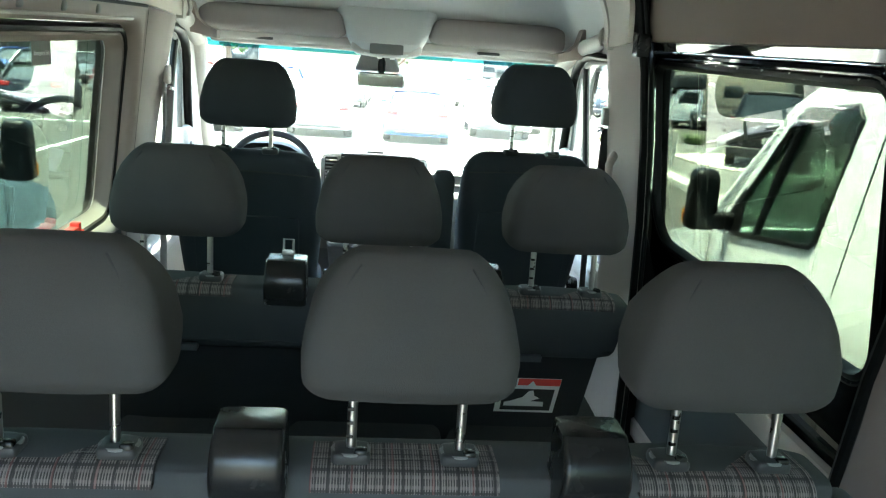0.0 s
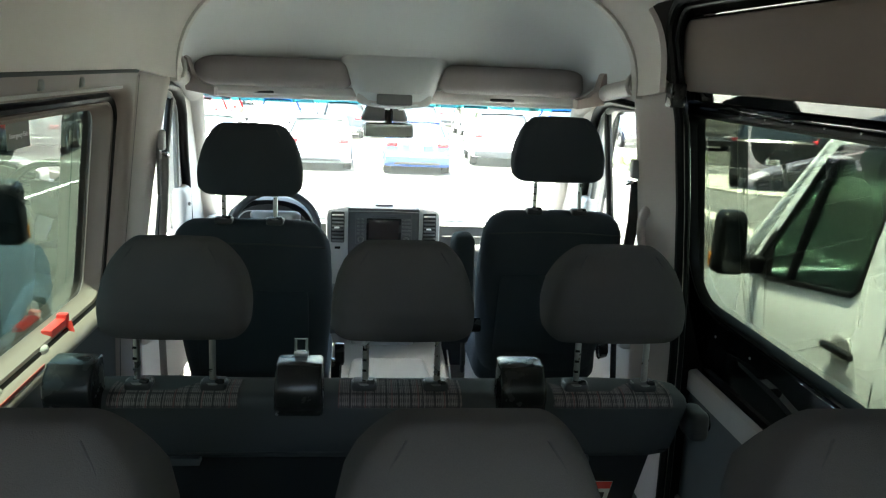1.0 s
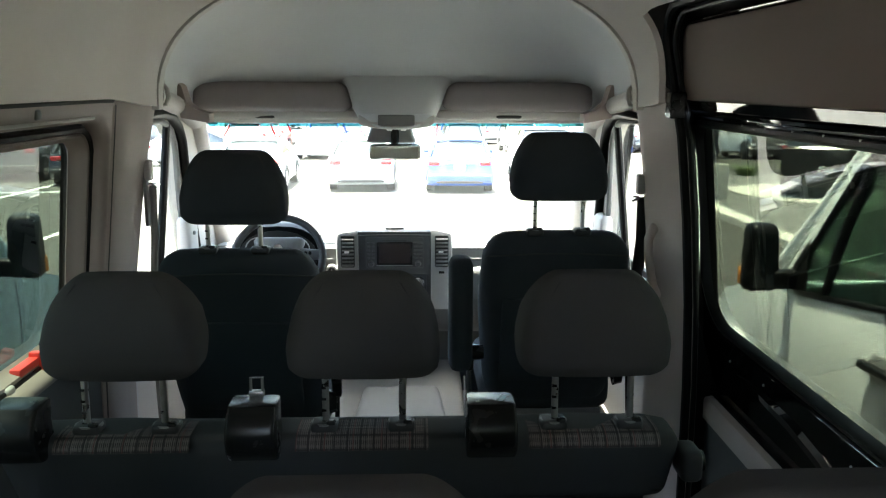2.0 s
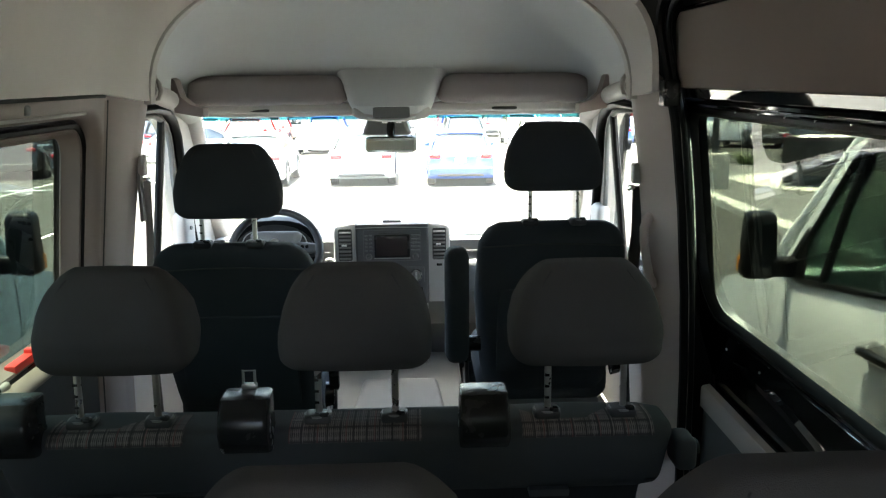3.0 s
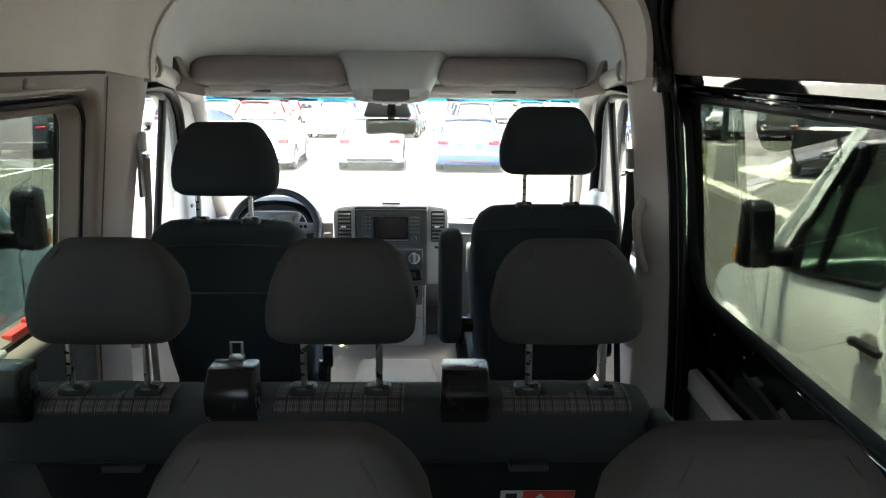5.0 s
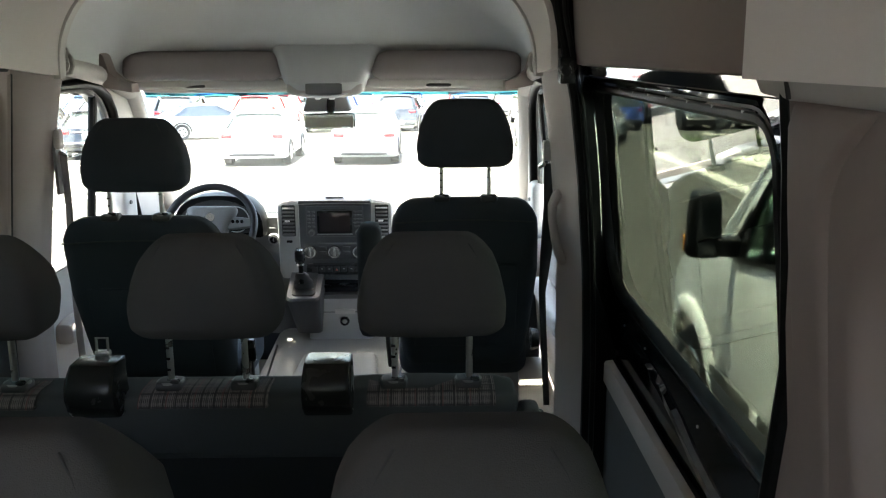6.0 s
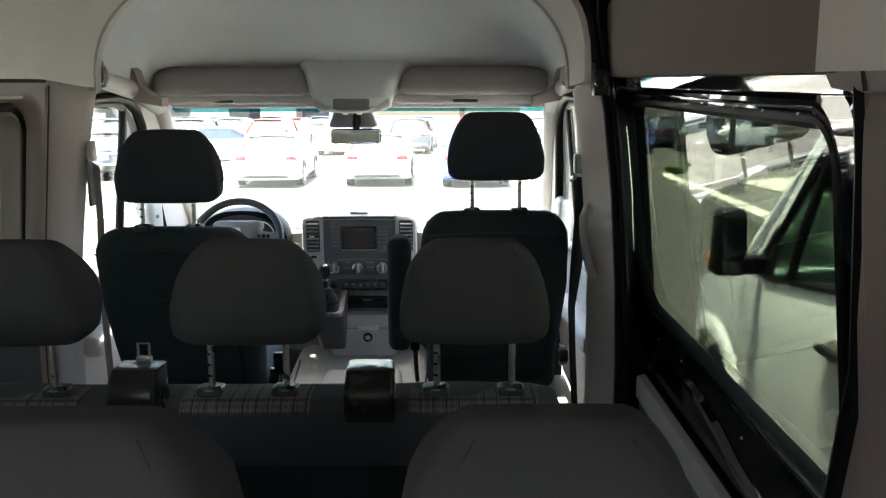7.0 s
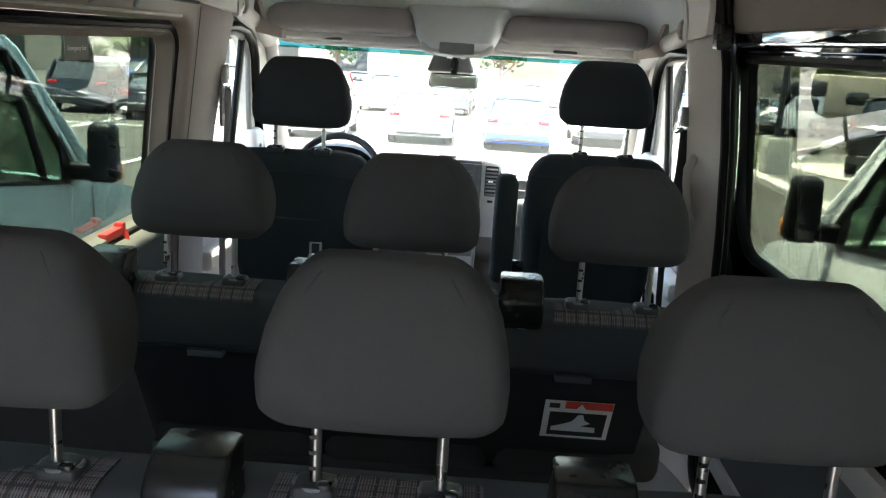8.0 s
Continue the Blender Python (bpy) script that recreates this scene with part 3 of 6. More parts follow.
# chrome strip added for the glint of light on the jamb's black paint
single("jamb_glint", tube([(table(OPEN_X, z) + 0.075, 3.243, z) for z in (1.66, 1.72, 1.80, 1.90, 2.0, 2.08, 2.11)], [0.001, 0.004, 0.006, 0.007, 0.007, 0.007, 0.003], 8), CHROME, "bright strip standing for a glint on the black door jamb", "door jamb", kind="structure")

# ---- sliding door ----
def xd(z):
    """Half width of the sliding door's inner steel."""
    return table([(0.6, 1.03), (1.30, 1.03), (1.505, 1.027), (2.175, 0.945), (2.26, 0.930), (2.275, 0.898), (2.50, 0.880), (2.6, 0.86)], z)


door = thing("sliding_door", "black painted steel sliding door with a large window", "door", kind="structure")
WIN_D = (1.82, 3.245, 1.545, 2.176, (0.05, 0.06, 0.08, 0.17))
pd = lambda y, z, t=0: (xd(z) + t, y, z)
# steel frame round the window, built as rings so that it follows the side's slope
DW = lambda o, d: [pd(y, z, d) for y, z in offset_rect(o, *WIN_D)]
part("door_frame", solid(loft([DW(0.026, 0.03), DW(0.027, 0.016), [pd(y, z, 0.014) for y, z in rrect(1.60, 3.36, 1.30, 2.216, 0.03)]], caps=False), 0.008), PAINT_DOOR, door)
part("lower_skin", sheet([(1.60, 0.70), (3.34, 0.70), (3.34, 1.31), (1.60, 1.31)], (), lambda y, z, t: pd(y, z, 0.02 + t), 0.03), BODY_BLACK, door)
part("glass", sheet(offset_rect(0.012, *WIN_D), (), lambda y, z, t: (1.027 - (z - 1.505) * 0.1224 + 0.032 + t, y, z), 0.004), GLASS_TINT, door, "grey-green tinted door glass", smooth=False)
part("seal", solid(loft([DW(-0.004, 0.030), DW(0.001, 0.008), DW(0.009, -0.002), DW(0.020, 0.0), DW(0.027, 0.008), DW(0.028, 0.02)], caps=False), 0.004), RUBBER, door, "black rubber glass seal")
rings = []
for z, d in ((2.206, 0.016), (2.209, -0.002), (2.218, -0.006), (2.226, -0.002), (2.229, 0.010)):
    rings.append([pd(y, z + 0.004 - 0.02 * max(0, 1.95 - y), d) for y in (1.845, 1.90, 2.2, 2.6, 3.0, 3.18, 3.34)])
part("rail", solid(loft(rings, closed=False), 0.006), PAINT_BLACK, door, "glossy black upper rail")
rings = [[(0.884 + d, y, z) for y in (1.66, 1.90, 2.2, 2.6, 3.0, 3.115)] for z, d in ((2.2300, 0.02), (2.2315, 0.002), (2.2340, 0.0), (2.2590, -0.004), (2.2615, 0.001))]
part("rail_band", solid(loft(rings, closed=False), 0.004), PAINT_BLACK, door, "flat mirror-glossy black band over the rail", smooth=False)
part("screw_strip", sheet([(1.88, 2.192), (3.14, 2.186), (3.14, 2.205), (1.88, 2.207)], (), lambda y, z, t: pd(y, z, 0.004 + t), 0.008), BODY_BLACK, door, "dark strip under the rail")
bow = [(1.905, 2.232), (1.872, 2.229), (1.848, 2.222), (1.828, 2.210), (1.812, 2.194), (1.800, 2.172), (1.791, 2.14), (1.784, 2.10), (1.778, 2.04), (1.774, 1.98)]
wide = [0.03, 0.06, 0.07, 0.072, 0.066, 0.058, 0.052, 0.046, 0.034, 0.012]
rings = [[pd(y - w, min(z + 0.6 * max(0, z - 2.20), 2.236), d) for (y, z), w in zip(bow, wide)] for d in (0.015, 0.004)]
rings += [[pd(y, z, d) for y, z in bow] for d in (0.004, 0.015)]
part("frame_bow", solid(loft(rings, closed=False), 0.004), PAINT_BLACK, door, "glossy black curved frame corner", smooth=False)
for k in range(7):
    y = 1.93 + k * 0.152
    part("screw", disc(pd(y, 2.198, 0.004), (-1, 0, -0.1), 0.0042, 0.004, 10, 0.001), STEEL, door)
PX = lambda y, z, d: (lerp(0.868, 0.850, (z - 2.26) / 0.22) + d, y, z)
rings = [[PX(y, z, d) for y, z in rrect(1.690 + o, 3.122 - o, 2.262 + o, 2.480 - o, (0.05, 0.02, 0.018, 0.012))] for o, d in ((0.0, 0.02), (0.0, 0.003), (0.003, 0.0))]
part("upper_panel", loft(rings), DOOR_PANEL, door, "flat grey upper door panel")
rings = []
for k in range(7):
    z = lerp(2.262, 2.56, k / 6)
    rings.append([pd(y, z, 0.012) for y in (1.58, 2.0, 2.5, 2.9, 3.29)])
part("upper_skin", solid(loft(rings, closed=False), 0.02), BODY_BLACK, door)
part("front_stile", sheet([(3.285, 1.34), (3.355, 1.34), (3.355, 2.19), (3.285, 2.19)], (), lambda y, z, t: pd(y, z, 0.002 + t), 0.008), PAINT_BLACK, door, "glossy black door stile", smooth=False)
# bead added to draw the highlight line of the seal over the panel
part("panel_bead", tube([PX(y, 2.489, 0.004) for y in (1.70, 2.1, 2.5, 2.9, 3.04)] + [PX(3.085, 2.484, 0.004), PX(3.115, 2.464, 0.004), PX(3.128, 2.43, 0.004), PX(3.131, 2.36, 0.004), PX(3.131, 2.29, 0.004)], 0.0045, 8), PAINT_BLACK, door, "glossy black bead over the panel")
# bead added so that the glass seal carries a line of highlight
part("seal_bead", tube(DW(0.030, 0.006), 0.0075, 8, 1, True), PAINT_BLACK, door, "glossy bead along the glass seal")
rings = []
for w, d in ((-0.030, 0.016), (-0.012, -0.004), (0.010, -0.006), (0.030, 0.016)):
    rings.append([pd(y, z + w * k, d) for y, z, k in ((2.95, 1.44, 0.3), (2.80, 1.435, 0.7), (2.60, 1.425, 1.0), (2.43, 1.400, 1.0), (2.32, 1.372, 0.9), (2.18, 1.352, 0.9), (1.95, 1.345, 0.8), (1.75, 1.345, 0.5))])
part("pressed_ridge", solid(loft(rings, closed=False), 0.004), PAINT_BLACK, door, "glossy pressed ridge under the glass")
for y, z in ((3.03, 1.455), (2.78, 1.470), (2.30, 1.455)):
    part("bolt", disc(pd(y, z, 0.010), (-1, 0, 0.1), 0.0055, 0.006, 10, 0.002), STEEL, door)
# two steel strips added where the glossy black stile glints
for y0, y1 in ((3.295, 3.285), (3.340, 3.320)):
    part("stile_glint", tube([pd(y1, 1.72, -0.004), pd(lerp(y0, y1, 0.5), 1.90, -0.004), pd(y0, 2.10, -0.004)], 0.0035, 8), STEEL, door, "bright strip standing for a glint on the black stile")
# raised steel channel behind the pillar, and pressed ridges under the glass
part("channel", rbox(0.012, 0.012, 0.20, 0.006, 4, lambda x, y, z: (pd(0, z + 1.93)[0] - 0.008 + x, 3.312 + y - 0.02 * max(0, -z - 0.08), z + 1.93)), PAINT_BLACK, door)
part("inner_handle", rbox(0.020, 0.022, 0.085, 0.010, 5, None, (xd(1.72) - 0.016, 3.312, 1.70)), PLASTIC_MATT, door)
part("door_card", solid(loft([[(1.022 + d, y, z) for y, z in rrect(1.74 + o, 3.25 - o, 0.74 + o, 1.305 - o, 0.04)] for o, d in ((0, 0.0), (0.004, -0.022), (0.012, -0.028), (0.075, -0.028), (0.082, -0.018))], caps=False), 0.006), TRIM_MID, door, "pale grey door card rim")
part("card_inset", sheet(rrect(1.82, 3.17, 0.82, 1.225, 0.05), (), lambda y, z, t: (1.006 + t, y, z), 0.006), PANEL_DARK, door, "charcoal door card inset")
lt = thing("door_latch", "black plastic guide block on the door frame's corner", "latch", (0.838, 3.10, 2.246))
part("block", rbox(0.024, 0.032, 0.040, 0.008, 5), PLASTIC, lt)
part("roller", disc((-0.008, -0.03, 0.0), (0, -1, 0), 0.018, 0.012, 14, 0.003), PLASTIC, lt)
# the opening's rear edge sweeps forward low down
def rear_edge(z):
    return table([(0.6, 1.86), (1.1, 1.80), (1.38, 1.745), (1.57, 1.70), (1.70, 1.648), (1.9, 1.572), (2.1, 1.55), (2.6, 1.55)], z)


ZS = (FLOOR, 0.9, 1.1, 1.25, 1.38, 1.5, 1.57, 1.64, 1.70, 1.8, 1.9)
single("wall_right_front", solid(loft([[(xw(z) - 0.004, 1.50, z) for z in ZS], [(xw(z) - 0.004, lerp(1.50, rear_edge(z), 0.6), z) for z in ZS], [(xw(z) - 0.002, rear_edge(z) - 0.012, z) for z in ZS], [(xw(z) + 0.03, rear_edge(z) - 0.004, z) for z in ZS]], closed=False), 0.01), TRIM_SHADED, "grey moulded trim sweeping along the door opening", "wall", kind="structure")
# rubber seals along the door opening
for o, r in ((0.0, 0.015), (0.022, 0.009)):
    line = []
    for y, z in rrect(DOOR_Y0 - 0.012 + o * 0.6, DOOR_Y1 + 0.018 - o, FLOOR + 0.05, DOOR_TOP + 0.012 - o, 0.11, 8):
        line.append((table(OPEN_X, z) + o * 0.8, y, z))
    full = []
    for a, b in zip(line, line[1:] + line[:1]):
        for k in range(6):
            full.append(tuple(lerp(p, q, k / 6) for p, q in zip(a, b)))
    full = [((table(OPEN_X, z) if y > 2.3 or z > 2.45 else min(xw(z) - 0.004, xd(z) - 0.03)) + o * 0.8, y, z) for x, y, z in full]
    full = [(x, y + (rear_edge(z) - 1.55 if y < 1.62 else 0.0), z) for x, y, z in full]
    if not o:
        single("door_flange", solid(loft([[(x + d * (0.2 if y > 2.9 and 1.36 < z < 2.2 else 1.0), y, z) for x, y, z in full] for d in (0.004, 0.05, 0.095)], caps=False), 0.003), BODY_BLACK, "black painted flange round the sliding door opening", "door jamb", kind="structure")
    single("door_seal", tube(full, r, 8, 1.0, True), RUBBER, "black rubber seal round the sliding door opening", "seal", group="door seals", kind="structure")

# overhead trim behind the sliding door
def over(x, y, z):
    z2 = 2.455 + z
    return (table([(2.2, 0.890), (2.30, 0.868), (2.42, 0.845), (2.52, 0.795), (2.60, 0.69), (2.68, 0.45)], z2) - 0.028 + x, 0.812 - 0.7 * min(0.2, max(0, z2 - 2.30)) + y, z2)


def column(x, y, z):
    z2 = 1.44 + z
    sweep = 0.10 * max(0.0, (z2 - 2.12) / 0.12) ** 2 if y < 0 else 0.0     # the window recess has a round corner
    return (xw(z2) + 0.022 + x - 0.012 * max(0, z / 0.8) ** 2, 1.488 + y - 0.03 * max(0, (z2 - 2.0) / 0.25) ** 2 - sweep, z2)


single("door_pillar_trim", rbox(0.035, 0.054, 0.80, 0.022, 30, column), TRIM_SHADED, "grey moulded pillar cover behind the sliding door", "pillar trim", kind="structure")
single("overhead_trim", rbox(0.02, 0.80, 0.22, 0.075, 12, over), TRIM_LIGHT, "large pale moulded trim panel over the rear side wall", "trim", kind="structure")
ho = thing("trim_plug", "oval grey plug in the overhead trim", "plug", (0.824, 1.572, 2.284))
part("plug", rbox(0.006, 0.013, 0.024, 0.006, 4), PLASTIC_GREY, ho)

single("trim_joint", tube([over(-0.021, 0.688, z - 2.455) for z in (2.24, 2.30, 2.36, 2.42, 2.48, 2.55)], 0.003, 6), SEAM, "thin joint in the overhead trim", "trim", kind="structure")

# ---- cab ----
CAB = -0.035    # the cab's middle


def xc(z):
    return 0.905 + (2.15 - z) * 0.11


for s in (-1, 1):
    d = thing("cab_door", "cab door with a pale lined panel and clear window", "door", group="cab doors", kind="structure")
    P = lambda y, z, t, s=s: (CAB + s * (xc(z) + t), y, z)
    hole = [(3.50, 1.50), (4.42, 1.50), (4.31, 1.62), (4.21, 1.78), (4.14, 1.92), (4.10, 2.02), (4.05, 2.09), (3.97, 2.14), (3.86, 2.165), (3.50, 2.172)]
    out = [(3.38, 0.66), (4.98, 0.66), (4.98, 1.52), (4.45, 2.20), (3.38, 2.27)]
    part("door_panel", sheet(out, [hole], P, 0.05), TRIM_LIGHT, d)
    seal = [(3.46, 1.48), (3.46, 2.19), (3.80, 2.195), (3.95, 2.18), (4.06, 2.135), (4.13, 2.07), (4.18, 1.98), (4.25, 1.87), (4.35, 1.73), (4.47, 1.56), (4.50, 1.48)]
    part("door_seal", tube([P(y, z, -0.012) for y, z in seal], 0.024, 10, 0.8), RUBBER, d, "wide black door seal")
    part("window_frame", tube([P(y, z, 0.002) for y, z in hole], 0.012, 8, 1.0, True), PLASTIC_GREY, d, "dark window edge")
    part("pane", sheet(hole, (), lambda y, z, t, P=P: P(y, z, 0.03 + t), 0.004), GLASS_CLEAR, d, "clear door glass")
    part("divider", tube([P(3.955, z, 0.004) for z in (1.50, 1.7, 1.9, 2.05, 2.150)], 0.015, 8), RUBBER, d, "black window divider")
    part("divider", tube([P(3.975, z, -0.004) for z in (1.50, 1.7, 1.9, 2.05, 2.140)], 0.006, 8), PLASTIC_GREY, d, "grey divider edge")
    part("armrest", rbox(0.045, 0.34, 0.05, 0.035, 6, None, (CAB + s * (xc(1.25) - 0.03), 3.95, 1.24)), TRIM_LIGHT, d)
    part("lever", rbox(0.03, 0.085, 0.13, 0.028, 6, None, (CAB + s * (xc(1.60) - 0.02), 4.30, 1.60)), TRIM_LIGHT, d, "pale moulded door corner cover")
    part("lever_screw", disc((CAB + s * (xc(1.64) - 0.052), 4.27, 1.65), (-s, -0.2, 0), 0.010, 0.006, 12, 0.002), PLASTIC_GREY, d)
    rail = [(0.800, 3.36, 2.268), (0.845, 3.70, 2.242), (0.878, 4.05, 2.208), (0.895, 4.34, 2.150)]
    single("roof_rail_cover", tube([(CAB * (y - 3.3) + s * x, y, z) for x, y, z in rail], [0.032, 0.036, 0.040, 0.046], 12, 0.95), TRIM_LIGHT, "pale moulded cover along the cab roof edge", "trim", group="roof rail covers", kind="structure")
    post = [(0.897, 4.352, 2.146), (0.905, 4.40, 2.11), (0.935, 4.60, 1.92), (0.955, 4.82, 1.68), (0.965, 5.05, 1.46)]
    single("pillar_front", tube([(CAB + s * x, y, z) for x, y, z in post], [0.044, 0.046, 0.05, 0.05, 0.05], 12, 0.9), TRIM_LIGHT, "pale moulded windscreen pillar cover", "pillar trim", group="windscreen pillars", kind="structure")

# extra forward depth, out of sight, added to block sun from the console
single("header_trim", rbox(0.86, 0.088, 0.026, 0.020, 8, lambda x, y, z: (x, 4.437 + y - 0.055 * (x / 0.86) ** 2, 2.158 + z), (0, 0, 0)), TRIM_LIGHT, "pale header trim over the windscreen", "trim", kind="structure")


def screen(v0, v1, name, material, parent, label):
    rings = []
    for k in range(5):
        v = lerp(v0, v1, k / 4)
        W = lerp(0.90, 0.96, v)
        rings.append([(W * u, lerp(4.43, 5.10, v) + 0.07 * (1 - u * u), lerp(2.165, 1.44, v)) for u in [(-1 + 2 * i / 12) for i in range(13)]])
    return part(name, solid(loft(rings, closed=False), 0.005), material, parent, label)


ws = thing("windscreen", "large clear windscreen with a blue-green band along its top", "window", kind="structure")
screen(0.0, 0.070, "shade_band", GLASS_BAND, ws, "blue-green tinted band")
screen(0.070, 1.0, "pane", GLASS_CLEAR, ws, "clear glass")

# rear doorway: one leaf closed, one swung open; unseen, added to shape the light
hole = rrect(-0.74, -0.10, 1.45, 2.10, 0.07)
single("wall_rear", sheet([(-0.97, FLOOR), (REAR_SPLIT, FLOOR), (REAR_SPLIT, 2.69), (-0.3, 2.69), (-0.62, 2.56), (-0.86, 2.25), (-0.97, 1.5)], [hole], lambda a, b, t: (-a, REAR + 0.01 - t, b), 0.05), TRIM_SHADED, "unseen grey lined closed leaf of the rear doors, added to hold back light", "wall", kind="structure")
rw = thing("window_3", "tinted window in the unseen closed rear door leaf", "window", kind="structure")
part("pane", sheet(hole, (), lambda a, b, t: (-a, REAR - 0.02 - t, b), 0.004), GLASS_REAR, rw)
single("rear_door_leaf", box(-1.06, -1.01, REAR - 0.92, REAR - 0.02, FLOOR - 0.1, 2.55, 0.015), BODY_BLACK, "unseen black rear door leaf swung fully open", "door", kind="structure")
# outer skin
def skin_left(y, z, t):
    return (-(xg(z) + 0.03 + t), y, z)


single("body_side_left", sheet([(REAR, 0.42), (5.05, 0.42), (5.05, 1.45), (4.45, 2.24), (REAR, 2.30)], [offset_rect(0.075, *WIN_L), [(3.52, 1.50), (4.62, 1.50), (4.22, 2.12), (3.52, 2.18)]], skin_left, 0.02), BODY_BLACK, "black painted outer side of the van", "van body", kind="structure")
single("body_side_right", sheet([(3.25, 0.42), (5.05, 0.42), (5.05, 1.45), (4.45, 2.24), (3.25, 2.30)], [[(3.52, 1.50), (4.62, 1.50), (4.22, 2.12), (3.52, 2.18)]], lambda y, z, t: (xg(z) + 0.03 + t, y, z), 0.02), BODY_BLACK, "black painted outer side of the van", "van body", kind="structure")
single("body_rear_right", sheet([(REAR, 0.42), (1.57, 0.42), (1.57, 2.30), (REAR, 2.30)], [offset_rect(0.035, *WIN_R)], lambda y, z, t: (xg(z) + 0.03 + t, y, z), 0.02), BODY_BLACK, "black painted outer side of the van", "van body", kind="structure")
rings = []
# last ring: unseen lip added over the glass to block sun through the band
for y, W, B, H in ((REAR, 0.99, 2.28, 0.46), (3.3, 0.99, 2.28, 0.46), (3.7, 0.98, 2.27, 0.43), (4.1, 0.97, 2.25, 0.28), (4.44, 0.96, 2.21, 0.03), (4.57, 0.94, 2.185, 0.02)):
    rings.append([(x, y, z) for x, z in arch(W, B, H)])
single("roof", solid(loft(rings, closed=False), 0.02), BODY_BLACK, "black painted high roof of the van", "roof", kind="structure")
single("bonnet", rbox(0.95, 0.50, 0.42, 0.16, 8, lambda x, y, z: (x * (1 - 0.12 * max(0, y) / 0.5), 5.52 + y, 0.90 + z - (0.30 * max(0, y + 0.1) if z > 0 else 0))), BODY_BLACK, "black painted bonnet and nose of the van", "van body", kind="structure")

# ---- seats ----
def plain_post(parent, x, z0, z1, notches=False):
    p = part("post", tube([(x, 0, z0), (x, 0.004, z1)], 0.0074, 12), POST, parent, "chrome headrest post")
    if notches:
        for k in range(5):
            part("notch", box(x - 0.0072, x + 0.002, -0.0072, -0.001, lerp(z0, z1, 0.12 + 0.17 * k), lerp(z0, z1, 0.12 + 0.17 * k) + 0.005), PLASTIC, p)
    return p


def socket(parent, x, z, y=0.0):
    part("socket", rbox(0.029, 0.025, 0.012, 0.010, 5, None, (x, y, z + 0.005)), PLASTIC_MATT, parent, "black plastic post socket")
    part("button", rbox(0.010, 0.008, 0.008, 0.005, 3, None, (x + 0.014, y - 0.014, z + 0.014)), PLASTIC, parent)
    part("socket_rim", tube([(x + 0.0265 * math.cos(a), y + 0.0215 * math.sin(a), z + 0.0125) for a in [2 * math.pi * i / 24 for i in range(24)]], 0.0034, 6, 1, True), PLASTIC_GREY, parent, "grey rim of the post socket")


def headrest(parent, x, z0, z1, half, top, depth, material, gap, spread, notches=True):
    """Cushion with a narrower crown, front and back seams, and two posts."""
    h = (z1 - z0) / 2
    c = (z0 + z1) / 2
    prof = [(-1.0, 0.94), (-0.8, 0.988), (-0.4, 1.0), (0.0, 0.972), (0.3, 0.905), (0.55, 0.835), (0.8, lerp(top, 0.835, 0.45)), (1.0, top)]

    def warp(px, py, pz):
        t = pz / h
        behind = max(0.0, -2 * py / depth) ** 2
        k = table(prof, t) * (1 - 0.055 * behind)
        lean = 0.012 * t
        crown = 0.004 * (1 - (px / half) ** 2) * (1 if t > 0 else -0.6)
        thin = table([(-1, 0.50), (-0.7, 0.78), (-0.2, 1.0), (0.3, 0.92), (1, 0.55)], t)
        deep = (1.30 if py > 0 else 1.0) * (1 if py < 0 else table([(-1, 1.0), (0.2, 1.0), (1, 0.35)], t))
        return (x + px * k, 0.022 + py * thin * deep + lean + 0.008 * (px / half) ** 2, c + pz * (1 - 0.03 * behind) + crown)

    hr = part("headrest", rbox(half, depth / 2, h, 0.034, 12, warp), material, parent, "padded cloth headrest")
    # short stitched creases at the corners of the back face
    for s in (-1, 1):
        for t0, t1 in ((0.30, 0.90),):
            line = []
            for k in range(9):
                t = lerp(t0, t1, k / 8)
                px, py, pz = warp(s * half * (0.80 if t < 0.7 else 0.80 - 0.12 * (t - 0.7)), -depth / 2 * 0.99, h * t)
                line.append((px, py + 0.0012, pz))
            part("seam", tube(line, [0.0004, 0.0009, 0.0012, 0.0014, 0.0014, 0.0016, 0.0018, 0.0018, 0.0018] if t0 > 0 else 0.0010, 6), SEAM, hr)
    for s in (-1, 1):
        p = plain_post(hr, x + s * spread / 2, z0 - gap, z0 + 0.03, notches and s < 0)
    return hr


